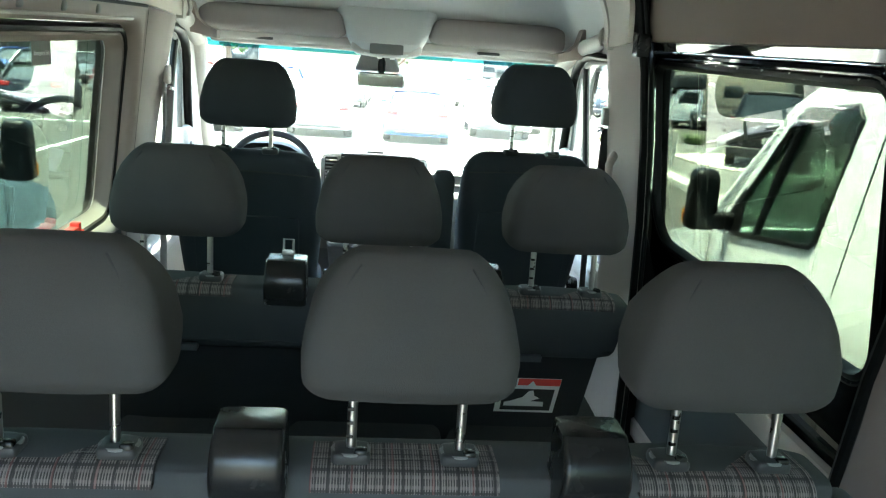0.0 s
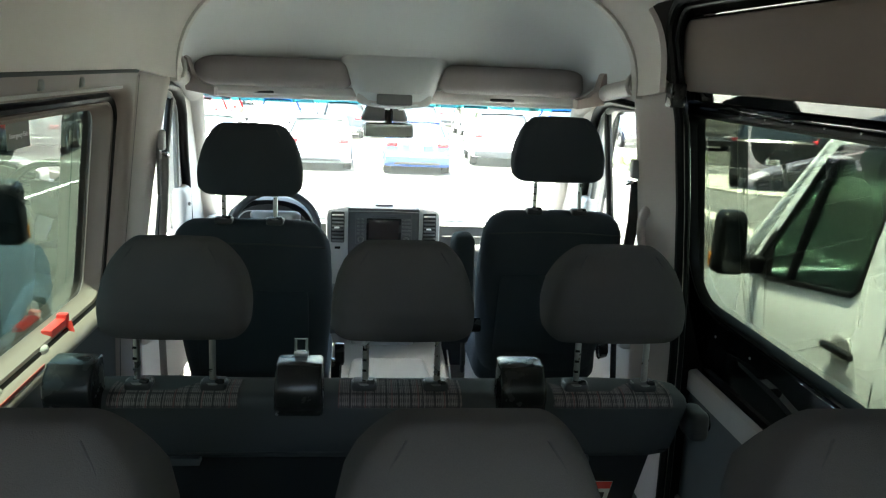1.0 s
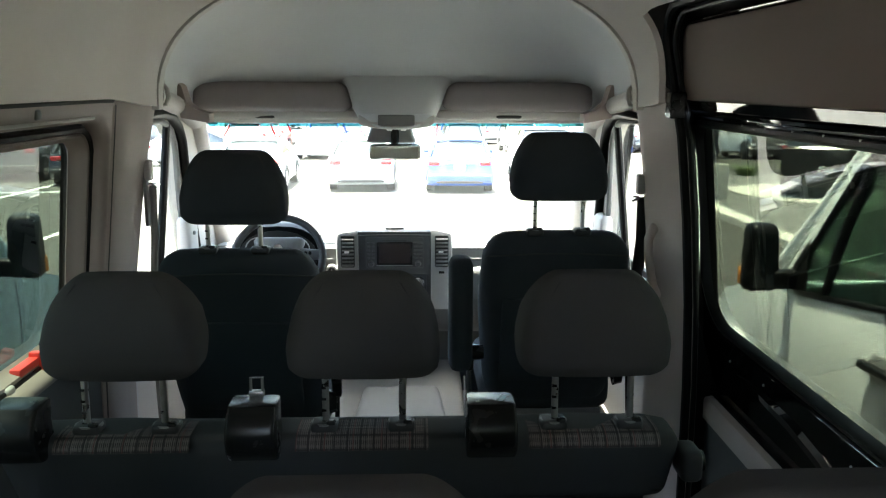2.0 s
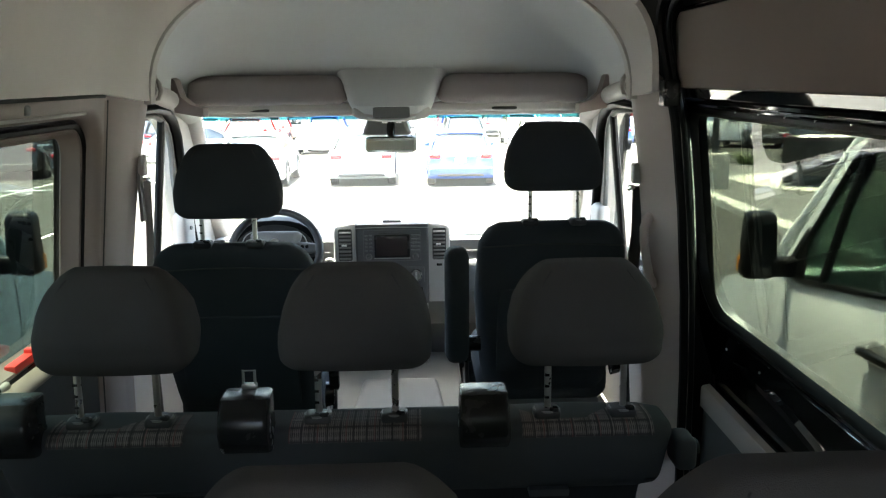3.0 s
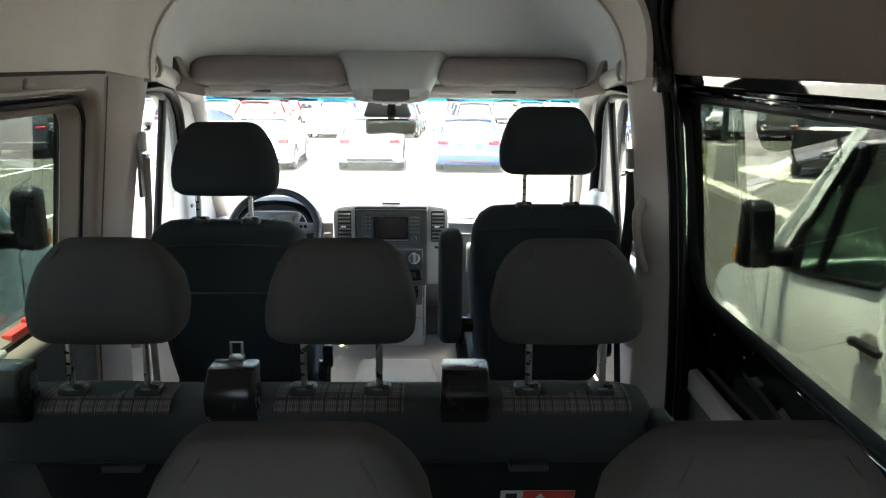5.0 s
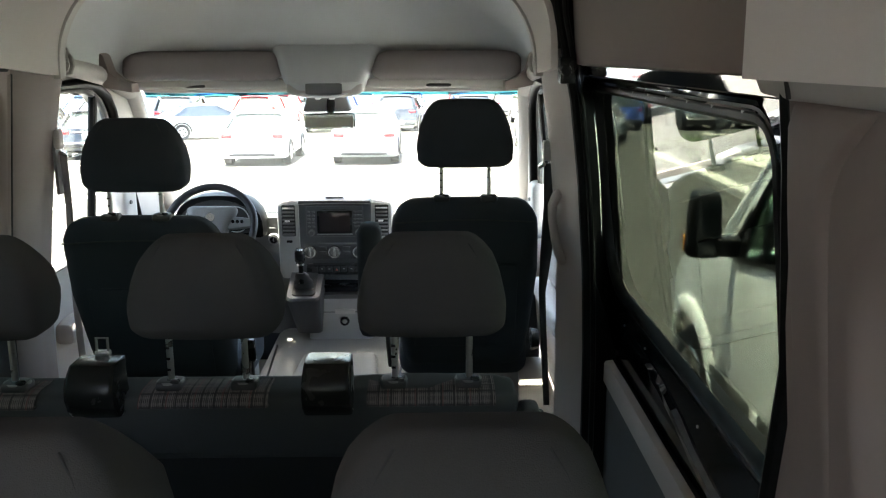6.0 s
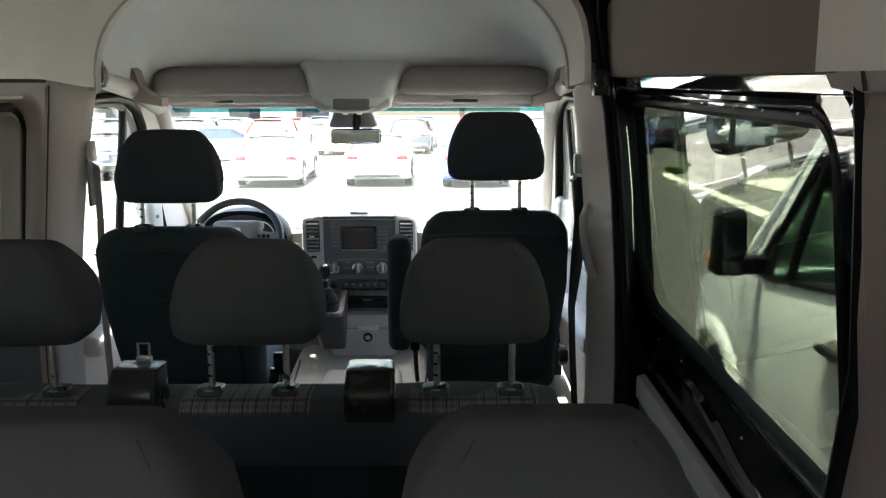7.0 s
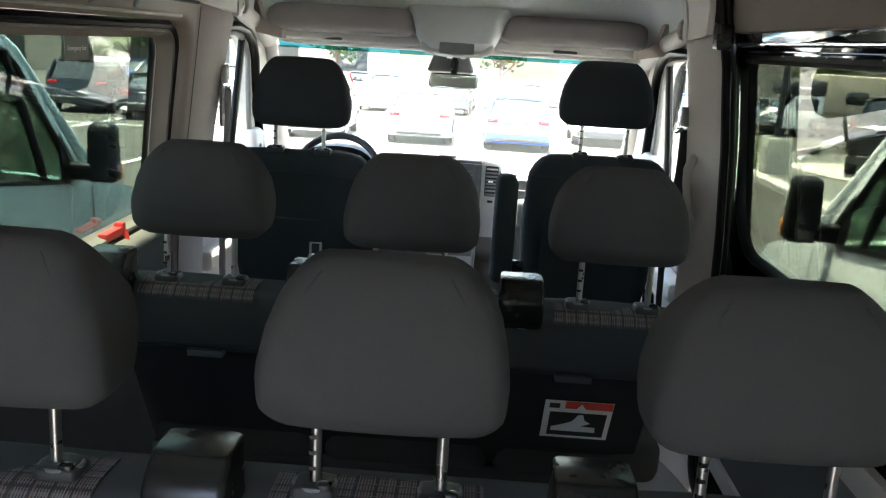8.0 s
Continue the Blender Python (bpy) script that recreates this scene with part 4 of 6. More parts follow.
def bench(label, at, sink=0.0):
    """A three-seat bench; origin on the floor under the middle headrest."""
    b = thing("bench_seat", label, "bench seat", at, group="bench seats")
    XL, XR, TOP = -0.770, 0.680, 0.948

    def lean(z):
        return 0.50 * (0.95 - z) if z < 0.95 else 0.0

    def back(px, py, pz):
        z = 0.842 + pz
        cx = (XL + XR) / 2
        sag = 0.004 * math.cos((px) * 2 * math.pi / 0.49)
        return (cx + px, 0.018 + py * (1 + 0.1 * math.sin(z * 9)) + lean(z), z + sag * (pz > 0.1))

    part("backrest", rbox((XR - XL) / 2, 0.072, TOP - 0.842, 0.045, 14, back), CLOTH_DARK, b, "dark cloth backrest")

    def shell(px, py, pz):
        z = 0.555 + pz
        return ((XL + XR) / 2 + px, 0.045 + py + lean(z), z)

    part("back_shell", rbox((XR - XL) / 2 - 0.03, 0.05, 0.20, 0.02, 8, shell), CLOTH_SHELL, b, "black lower back cover")
    cx = (XL + XR) / 2
    part("seam", tube([(XL + 0.02, -0.052 + lean(0.805), 0.775), (cx, -0.056 + lean(0.775), 0.775), (XR - 0.02, -0.052 + lean(0.775), 0.775)], 0.002, 6), SEAM, b)
    for k, x in enumerate((-0.494, 0.0, 0.487)):
        part("seat_cushion", rbox(0.24, 0.25, 0.07, 0.045, 8, lambda px, py, pz, x=x: (x + px, 0.50 + py, 0.42 + pz + 0.03 * py)), CLOTH, b)
        # tartan panel wrapped over the top edge
        rings = []
        for j in range(12):
            # from the rear face, over the top, down the front
            if j < 4:
                y, z = lerp(-0.0560, -0.0535, j / 3), lerp(0.893, 0.920, j / 3)
                y += lean(z)
            else:
                w = (j - 4) / 7 * math.pi * 0.5
                y, z = -0.0535 + 0.044 * (1 - math.cos(w)) + 0.0005, 0.920 + 0.029 * math.sin(w)
            rings.append([(x + u * 0.138, y - 0.0035 * math.cos(min(1, max(0, (z - 0.9) / 0.06)) * 1.5), z + 0.002) for u in (-1, -0.6, -0.2, 0.2, 0.6, 1)])
        rings.append([(x + u * 0.138, 0.048, 0.9485) for u in (-1, -0.6, -0.2, 0.2, 0.6, 1)])
        part("plaid_panel", solid(loft(rings, closed=False), 0.002), PLAID, b, "black and white tartan cloth panel")
        headrest(b, x + ((-0.006, 0.0, 0.004) if sink else (-0.0035, 0.0025, 0.0025))[k], 1.062 - sink, 1.279 - sink, 0.160 if sink else 0.1612, 0.62, 0.150, CLOTH, 0.116 - sink, 0.162)
        for s in (-1, 1):
            socket(b, x + s * 0.081, 0.950)
    for x in (-0.698, -0.222, 0.268):
        rings = []
        for z, w, y0, y1 in ((0.902, 0.046, -0.066, 0.0), (0.910, 0.051, -0.082, 0.0), (0.930, 0.0525, -0.094, 0.0), (0.960, 0.0515, -0.100, 0.0), (0.985, 0.0508, -0.098, 0.0), (1.000, 0.050, -0.090, 0.002), (1.010, 0.0495, -0.079, 0.004), (1.0165, 0.049, -0.070, 0.006), (1.0215, 0.0485, -0.0665, 0.006), (1.0235, 0.0465, -0.062, 0.004)):
            rings.append([(x + a, e + lean(z) * 0.6, z) for a, e in rrect(-w, w, y0, y1, 0.010, 4)])
        c = part("belt_cover", loft(rings), PLASTIC, b, "black plastic belt retractor cover")
        part("slot", box(x - 0.034, x + 0.034, -0.02, 0.008, 1.018, 1.0225, 0.002), PLASTIC_MATT, c)
        if x != -0.222 or at[1] < 2:
            continue
        part("tongue", merge(tube([(x - 0.012, 0.0, 1.015), (x - 0.012, 0.002, 1.062), (x + 0.012, 0.002, 1.062), (x + 0.012, 0.0, 1.015)], 0.0032, 8), box(x - 0.016, x + 0.016, -0.006, 0.010, 1.022, 1.034, 0.003)), STEEL, c, "steel belt tongue")
    # frame and legs
    for x in (-0.62, -0.02, 0.58):
        part("leg", merge(box(x - 0.025, x + 0.025, 0.28, 0.72, 0.0, 0.04, 0.01), box(x - 0.02, x + 0.02, 0.34, 0.40, 0.0, 0.36, 0.01), box(x - 0.02, x + 0.02, 0.60, 0.66, 0.0, 0.36, 0.01)), PLASTIC_MATT, b)
    part("seat_frame", box(XL + 0.03, XR - 0.03, 0.27, 0.74, 0.32, 0.37, 0.012), PLASTIC_MATT, b)
    for x in (-0.50, 0.42):
        part("clip", box(x - 0.045, x + 0.045, 0.026, 0.06, 0.742, 0.760, 0.004), STACK, b, "grey plastic cover clip")
    part("recliner", rbox(0.024, 0.040, 0.036, 0.016, 6, None, (XR + 0.022, -0.005, 0.865)), PLASTIC_MATT, b, "black recliner knob")
    part("recliner_knob", disc((XR + 0.042, -0.005, 0.865), (1, 0, 0), 0.026, 0.012, 18, 0.004), PLASTIC, b)
    return b


bench("three-seat bench in charcoal cloth with tartan tops behind the front seats", (-0.066, 2.247, FLOOR))
bench("three-seat bench in charcoal cloth with tartan tops at the rear", (-0.027, 1.320, FLOOR + 0.018), 0.018)

# warning label on the lower back of the bench ahead
lab = thing("warning_label", "white warning label with a red band on the black bench back", "label", (0.378, 2.314, 1.266), group="")
LB = lambda x0, x1, z0, z1, d: box(x0, x1, -0.0006 - d, 0.0006 - d, z0, z1, 0, 2, lambda x, y, z: (x, y - 0.5 * z, z))
part("paper", LB(-0.086, 0.086, -0.066, 0.066, 0), WHITE_INK, lab)
part("red_band", LB(-0.034, 0.085, 0.040, 0.065, 0.001), RED, lab)
part("picture_field", LB(-0.070, 0.074, -0.057, 0.026, 0.001), BLACK_INK, lab)
part("triangle", sheet([(-0.006, 0.041), (0.018, 0.041), (0.006, 0.058)], (), lambda a, b, t: (a, -0.003 - 0.5 * b - t, b), 0.0005), WHITE_INK, lab, smooth=False)
part("pictogram", sheet([(-0.062, -0.040), (0.052, -0.040), (0.050, -0.022), (0.012, -0.020), (0.036, -0.008), (0.020, 0.002), (0.014, 0.022), (0.002, 0.020), (-0.012, -0.004), (-0.040, -0.018), (-0.062, -0.026)], (), lambda a, b, t: (a, -0.003 - 0.5 * b - t, b), 0.0005), WHITE_INK, lab, smooth=False)
part("pictogram", LB(-0.074, -0.048, 0.040, 0.056, 0.001), BLACK_INK, lab)


def front_seat(name, label, at, armrest, drop=0.0):
    s = thing(name, label, "seat", at, group="front seats")

    def lean(z):
        return 0.30 * (1.1 - z)

    def back(px, py, pz):
        z = 0.80 + pz
        t = pz / 0.345
        k = table([(-1, 0.84), (-0.5, 0.93), (0.2, 1.0), (0.75, 0.97), (1, 0.88)], t)
        return (px * k, 0.035 + py * (1 - 0.25 * max(0, t)) + lean(z), z + 0.006 * (1 - (px / 0.27) ** 2) * max(0, t))

    part("backrest", rbox(0.268, 0.082, 0.345, 0.07, 12, back), CLOTH_BLACK, s, "black cloth backrest")
    line = [(lerp(-0.245, 0.245, k / 12), -0.043 + lean(1.06) * 1.0 + 0.016 * abs(k / 6 - 1) ** 6, 1.066 + 0.012 * (1 - (k / 6 - 1) ** 2)) for k in range(13)]
    part("seam", tube(line, 0.003, 6), SEAM, s)
    part("back_pocket", rbox(0.19, 0.012, 0.17, 0.03, 6, lambda px, py, pz: (px, -0.052 + py + lean(0.74 + pz), 0.74 + pz)), CLOTH_BLACK, s)
    part("seat_cushion", rbox(0.25, 0.26, 0.085, 0.06, 8, None, (0, 0.42, 0.50)), CLOTH_BLACK, s)
    part("pedestal", box(-0.22, 0.22, 0.18, 0.66, 0.0, 0.43, 0.02), PLASTIC_GREY, s, "grey seat pedestal")
    headrest(s, 0, 1.258 - drop, 1.486 - drop, 0.168, 0.66, 0.12, CLOTH_BLACK, 0.112, 0.164)
    for q in (-1, 1):
        socket(s, q * 0.082, 1.145)
    part("recliner", disc((0.262, 0.20, 0.56), (1, 0, 0), 0.045, 0.03, 18, 0.008), PLASTIC, s)
    inner = -1 if armrest else 1
    part("buckle", rbox(0.018, 0.014, 0.045, 0.008, 5, lambda px, py, pz: (inner * 0.292 + px, 0.20 + py - 0.2 * pz, 0.62 + pz)), PLASTIC, s, "black belt buckle")
    part("buckle_stalk", tube([(inner * 0.285, 0.24, 0.44), (inner * 0.290, 0.22, 0.52), (inner * 0.292, 0.205, 0.585)], 0.009, 8), PLASTIC_MATT, s)
    if armrest:
        part("armrest", rbox(0.042, 0.055, 0.205, 0.032, 8, None, (-0.337, 0.0, 0.86)), CLOTH_BLACK, s, "folded-up black armrest")
        part("pivot", disc((-0.30, 0.05, 0.70), (1, 0, 0), 0.03, 0.05, 14, 0.004), PLASTIC, s)
    return s


front_seat("driver_seat", "black cloth driver's seat behind the steering wheel", (-0.524, 3.173, FLOOR), False, 0.026)
front_seat("passenger_seat", "black cloth front passenger seat with a raised armrest", (0.542, 3.383, FLOOR + 0.018), True)

# ---- dashboard ----
dash = thing("dashboard", "grey moulded dashboard with a pale console and dark upper edge", "dashboard")
prof = [(5.10, 1.435), (4.98, 1.474), (4.80, 1.514), (4.66, 1.530), (4.615, 1.526), (4.600, 1.510), (4.597, 1.40), (4.62, 1.28), (4.64, 1.16), (4.72, 1.06), (4.86, 1.00), (5.0, 0.70), (5.1, 0.70)]
rings = []
for k in range(25):
    x = lerp(-0.945, 0.945, k / 24)
    c = abs(x) / 0.945
    rings.append([(x, y - 0.03 * (1 - c * c) + 0.03, z - 0.02 * c ** 3) for y, z in prof])
part("panel", loft(rings), DASH, dash)
rings = []
for k in range(25):
    x = lerp(-0.94, 0.94, k / 24)
    c = abs(x) / 0.945
    rings.append([(x, y - 0.03 * (1 - c * c) + 0.03, z + 0.005 - 0.02 * c ** 3) for y, z in ((5.08, 1.442), (4.98, 1.474), (4.80, 1.514), (4.66, 1.530), (4.622, 1.528))])
part("top_cover", solid(loft(rings, closed=False), 0.003), STACK, dash, "dark soft cover on top of the dashboard")
part("screen_edge", solid(loft([[(0.93 * u, 5.045 + 0.05 * (1 - u * u) + d, z) for u in [(-1 + i / 8) for i in range(17)]] for z, d in ((1.440, 0.0), (1.492, 0.004), (1.497, 0.012), (1.492, 0.02))], closed=False), 0.004), VISOR, dash, "brown-grey edge at the foot of the windscreen")
for x0, x1 in ((-0.92, -0.36), (0.25, 0.92)):
    part("groove", tube([(x0, 4.596, 1.456), ((x0 + x1) / 2, 4.594, 1.456), (x1, 4.596, 1.456)], 0.004, 6), PLASTIC_MATT, dash, "dark groove across the dashboard")
part("glovebox", rbox(0.24, 0.02, 0.085, 0.02, 6, None, (0.56, 4.60, 1.33)), DASH, dash)
# centre stack
rings = []
for z, w, y in ((1.192, 0.166, 4.572), (1.200, 0.176, 4.556), (1.30, 0.178, 4.549), (1.575, 0.178, 4.543), (1.590, 0.178, 4.528), (1.604, 0.177, 4.526), (1.612, 0.172, 4.540)):
    rings.append([(-0.052 + a, b, z + 0.006 * (1 - (a / w) ** 2) * (z > 1.58)) for a, b in rrect(-w, w, y, 4.70, 0.010)])
part("console_block", loft(rings), STACK, dash, "dark centre console stack with a hooded top")
part("hood_line", tube([(-0.228, 4.5285, 1.588), (-0.052, 4.5255, 1.592), (0.124, 4.5285, 1.588)], 0.0018, 6), SILVER, dash, "thin bright line under the hood")
part("hood_tab", rbox(0.045, 0.02, 0.006, 0.005, 5, None, (-0.052, 4.565, 1.619)), SILVER, dash, "pale tab on the hood")
for s, xi, xo in ((-1, -0.231, -0.338), (1, 0.127, 0.231)):
    # tall pale flank with the air vent let into its upper half
    rings = []
    for z, k, y in ((1.205, 0.10, 4.566), (1.24, 0.0, 4.556), (1.40, 0.0, 4.550), (1.560, 0.0, 4.546), (1.585, 0.03, 4.549), (1.600, 0.12, 4.562)):
        out_x = lerp(xo, xi, k)
        up = 0.014 * (z > 1.55)
        rings.append([(xi, y, z + up), (xi, 4.66, z + up), (out_x, 4.66, z), (out_x, y + 0.016, z), (out_x - s * 0.006, y + 0.004, z), (out_x - s * 0.016, y, z)])
    part("side_panel", loft(rings), FLANK, dash, "silver-grey console flank")
    x = -0.2805 if s < 0 else 0.178
    v = part("vent", solid(loft([[(x + a, 4.546 - d, z) for a, z in rrect(-0.034 + o, 0.034 - o, 1.424 + o, 1.582 - o, 0.008)] for o, d in ((0, -0.006), (0.001, 0.004), (0.005, 0.004), (0.006, -0.004))], caps=False), 0.002), PLASTIC_MATT, dash, "dark framed air vent")
    part("well", box(x - 0.030, x + 0.030, 4.5435, 4.60, 1.429, 1.577), BLACK_INK, v)
    for k in range(8):
        z = 1.434 + k * 0.0185
        part("slat", box(x - 0.029, x + 0.029, 4.531, 4.5445, z, z + 0.005, 0.0015, 1, lambda a, b, c, z=z: (a, b, c + (b - 4.54) * 0.35)), PLASTIC_GREY, v)
    part("tab", box(x - 0.016, x + 0.008, 4.522, 4.534, 1.500, 1.508, 0.002), WHITE_INK, v)
    part("clip", box(x - 0.014, x + 0.014, 4.540, 4.552, 1.392, 1.404, 0.003), PLASTIC, dash)
radio = thing("radio", "dark car radio with a blank screen and button columns", "radio", (-0.052, 4.537, 1.495))
part("face", rbox(0.139, 0.012, 0.076, 0.006, 6, None, (0, 0.004, 0.006)), STACK, radio)
part("face_rim", tube([(a, -0.0065, b) for a, b in rrect(-0.139, 0.139, -0.070, 0.082, 0.006)], 0.0016, 6, 1, True), BUTTON, radio)
part("screen_line", box(-0.088, 0.088, -0.0165, -0.012, -0.0585, -0.0555, 0.001), SILVER, radio, "bright line under the screen")
part("screen", box(-0.075, 0.075, -0.0142, -0.011, -0.045, 0.052, 0.001), SCREEN, radio, "blank dark screen")
part("screen_rim", solid(loft([[(a, -0.012 - d, z) for a, z in rrect(-0.086 + o, 0.086 - o, -0.053 + o, 0.060 - o, 0.006)] for o, d in ((0, 0), (0.003, 0.003), (0.009, 0.003), (0.011, 0.001))], caps=False), 0.001), PLASTIC, radio)
for sx in (-1, 1):
    for cx in ((-0.126, -0.104) if sx < 0 else (0.099, 0.114, 0.129)):
        for k in range(5):
            part("button", box(cx - 0.0066, cx + 0.0066, -0.0165, -0.006, 0.050 - k * 0.0185, 0.059 - k * 0.0185, 0.002), BUTTON, radio)
            part("mark", box(cx - 0.004, cx + 0.004, -0.0170, -0.0160, 0.0535 - k * 0.0185, 0.0555 - k * 0.0185), PLASTIC_GREY, radio)
    part("knob", disc((sx * 0.114, -0.011, -0.049), (0, -1, 0), 0.0135, 0.018, 18, 0.003), BUTTON, radio)
    part("knob_ring", tube([(sx * 0.114 + 0.0155 * math.cos(a), -0.0085, -0.049 + 0.0155 * math.sin(a)) for a in [2 * math.pi * i / 20 for i in range(20)]], 0.0016, 6, 1, True), PLASTIC_GREY, radio)
part("slot", box(-0.06, 0.06, -0.0135, -0.012, 0.066, 0.069), BLACK_INK, radio)
clim = thing("climate_panel", "dark heater panel with three chrome-ringed dials", "control panel", (-0.058, 4.546, 1.336))
part("face", rbox(0.156, 0.010, 0.042, 0.008, 6, None, (0.006, 0.004, 0.012)), STACK, clim)
for x in (-0.120, 0.0, 0.120):
    part("dial_base", disc((x, -0.011, 0.012), (0, -1, 0), 0.031, 0.008, 24, 0.004), PLASTIC, clim)
    part("dial_ring", tube([(x + 0.0265 * math.cos(a), -0.026, 0.012 + 0.0265 * math.sin(a)) for a in [2 * math.pi * i / 28 for i in range(28)]], 0.0042, 8, 1, True), CHROME, clim, "chrome dial ring")
    part("dial", disc((x, -0.019, 0.012), (0, -1, 0), 0.023, 0.014, 24, 0.004), PLASTIC_GREY, clim)
    part("grip", rbox(0.006, 0.008, 0.021, 0.004, 4, None, (x, -0.034, 0.012)), SILVER, clim)
    part("pointer", box(x - 0.001, x + 0.001, -0.0435, -0.041, 0.020, 0.032), WHITE_INK, clim)
for x in (-0.058, 0.058):
    for dz in (0.0, 0.024):
        part("button", box(x - 0.018, x + 0.018, -0.016, -0.01, dz - 0.004, dz + 0.014, 0.002), BUTTON, clim)
sw = thing("switch_panel", "dark row of dashboard switches under the heater panel", "control panel", (-0.052, 4.554, 1.255))
part("face", rbox(0.150, 0.012, 0.030, 0.008, 6), PLASTIC, sw)
for k in range(7):
    x = -0.108 + k * 0.036
    part("switch", box(x - 0.015, x + 0.015, -0.016, -0.01, -0.014, 0.014, 0.003), PLASTIC_MATT, sw)
    if k == 3:
        part("mark", loft([[(x + r * math.sin(a), y, -0.001 + r * math.cos(a)) for a in (0, 2.094, 4.189)] for y, r in ((-0.0155, 0.008), (-0.0172, 0.0075))]), RED_DECAL, sw, "small red warning triangle")
    elif k not in (0, 6):
        part("mark", box(x - 0.004, x + 0.004, -0.0168, -0.0158, 0.002, 0.005), PLATE, sw)
tray = thing("console_tray", "open dark storage slot with a pale surround under the switches", "tray")
part("surround", solid(loft([[(x, 4.575 + d, z) for x, z in rrect(-0.20 + o, 0.10 - o, 1.095 + o, 1.222 - o, 0.012)] for o, d in ((0, 0.05), (0.002, 0.0), (0.014, 0.0), (0.016, 0.06))], caps=False), 0.004), PLASTIC_GREY, tray)
part("well", box(-0.19, 0.09, 4.625, 4.66, 1.10, 1.215), BLACK_INK, tray)
part("shelf", box(-0.185, 0.085, 4.578, 4.63, 1.150, 1.160, 0.002), PLASTIC, tray)
low = thing("lower_console", "pale grey lower console with a power socket", "console")
part("body", rbox(0.165, 0.07, 0.13, 0.03, 8, None, (-0.045, 4.645, 0.975)), SILVER, low)
part("recess", box(-0.072, 0.030, 4.566, 4.58, 1.012, 1.038, 0.004), TRIM_LIGHT, low)
for z in (1.094, 1.022):
    part("joint", box(-0.20, 0.098, 4.5735, 4.580, z - 0.0015, z + 0.0015), PLASTIC_MATT, low)
part("edge", tube([(0.114, 4.585, 1.19), (0.113, 4.580, 1.06), (0.110, 4.584, 0.90)], 0.007, 8), SILVER, low, "pale rolled console edge")
part("socket_ring", disc((-0.024, 4.580, 0.973), (0, -1, 0), 0.026, 0.012, 20, 0.003), PLASTIC, low, "black power socket")
part("socket_cap", disc((-0.024, 4.570, 0.973), (0, -1, 0), 0.014, 0.006, 16, 0.002), STEEL, low)
single("tunnel_cover", rbox(0.34, 0.62, 0.13, 0.06, 8, lambda x, y, z: (-0.06 + x, 4.18 + y, 0.73 + z + 0.04 * y)), FLOOR_PALE, "pale grey moulded cover between the front seats", "floor cover", kind="structure")
single("tunnel_pad", rbox(0.20, 0.30, 0.035, 0.03, 8, lambda x, y, z: (-0.02 + x * (1 - 0.12 * y / 0.3), 4.02 + y, 0.858 + z + 0.05 * y)), FLOOR_PALE, "raised pale pad on the cover between the front seats", "floor cover", kind="structure")
for x0, x1 in ((-0.30, -0.36), (0.24, 0.29)):
    single("tunnel_groove", tube([(x0, 3.60, 0.846), (lerp(x0, x1, 0.5), 4.0, 0.858), (x1, 4.5, 0.874)], 0.005, 6), SEAM, "dark groove beside the moulded floor cover", "floor cover", kind="structure")
shift = thing("gear_lever", "gear lever with a pale cap and dark gaiter", "gear lever", (-0.20, 4.43, 1.135))
rings = []
for z, w, y0, y1 in ((-0.21, 0.062, 0.10, 0.22), (-0.12, 0.070, 0.03, 0.21), (-0.03, 0.080, -0.055, 0.20), (0.0, 0.083, -0.070, 0.19), (0.012, 0.079, -0.065, 0.19)):
    rings.append([(a, b, z + 0.42 * max(0.0, b + 0.09) * (z > -0.1)) for a, b in rrect(-w, w, y0, y1, 0.03)])
part("console", loft(rings), STACK, shift, "dark grey gear lever housing")
part("well", loft([[(a, b, z + 0.42 * (b + 0.09)) for a, b in rrect(-w, w, -0.050 + o, 0.12 - o, 0.02)] for z, w, o in ((0.008, 0.056, 0.0), (0.017, 0.056, 0.0), (0.019, 0.050, 0.006))]), PLASTIC_MATT, shift, "dark lever surround")
part("gaiter", loft([[(r * math.cos(a), 0.03 + r * 1.2 * math.sin(a) - 0.022 * k, 0.055 + 0.020 * k) for a in [2 * math.pi * i / 16 for i in range(16)]] for k, r in enumerate((0.055, 0.044, 0.046, 0.034, 0.034, 0.022))]), PLASTIC_MATT, shift)
part("stick", tube([(0, -0.07, 0.10), (0, -0.085, 0.20)], 0.012, 10), PLASTIC, shift)
part("collar", disc((0, -0.084, 0.195), (0, -0.1, 1), 0.022, 0.010, 16, 0.002), CHROME, shift)
part("knob", rbox(0.024, 0.024, 0.034, 0.018, 6, None, (0, -0.088, 0.238)), PLASTIC, shift)
part("cap", disc((0, -0.089, 0.268), (0, -0.1, 1), 0.019, 0.008, 16, 0.003), CHROME, shift, "bright shift cap")
ign = thing("ignition_switch", "round black ignition lock with a silver ring", "ignition lock", (-0.362, 4.575, 1.405))
part("ring", disc((0, 0, 0), (0, -1, 0), 0.030, 0.014, 20, 0.003), SILVER, ign)
part("lock", disc((0, -0.012, 0), (0, -1, 0), 0.020, 0.010, 18, 0.003), PLASTIC, ign)
part("key_slot", box(-0.002, 0.002, -0.0245, -0.021, -0.008, 0.008), STEEL, ign)

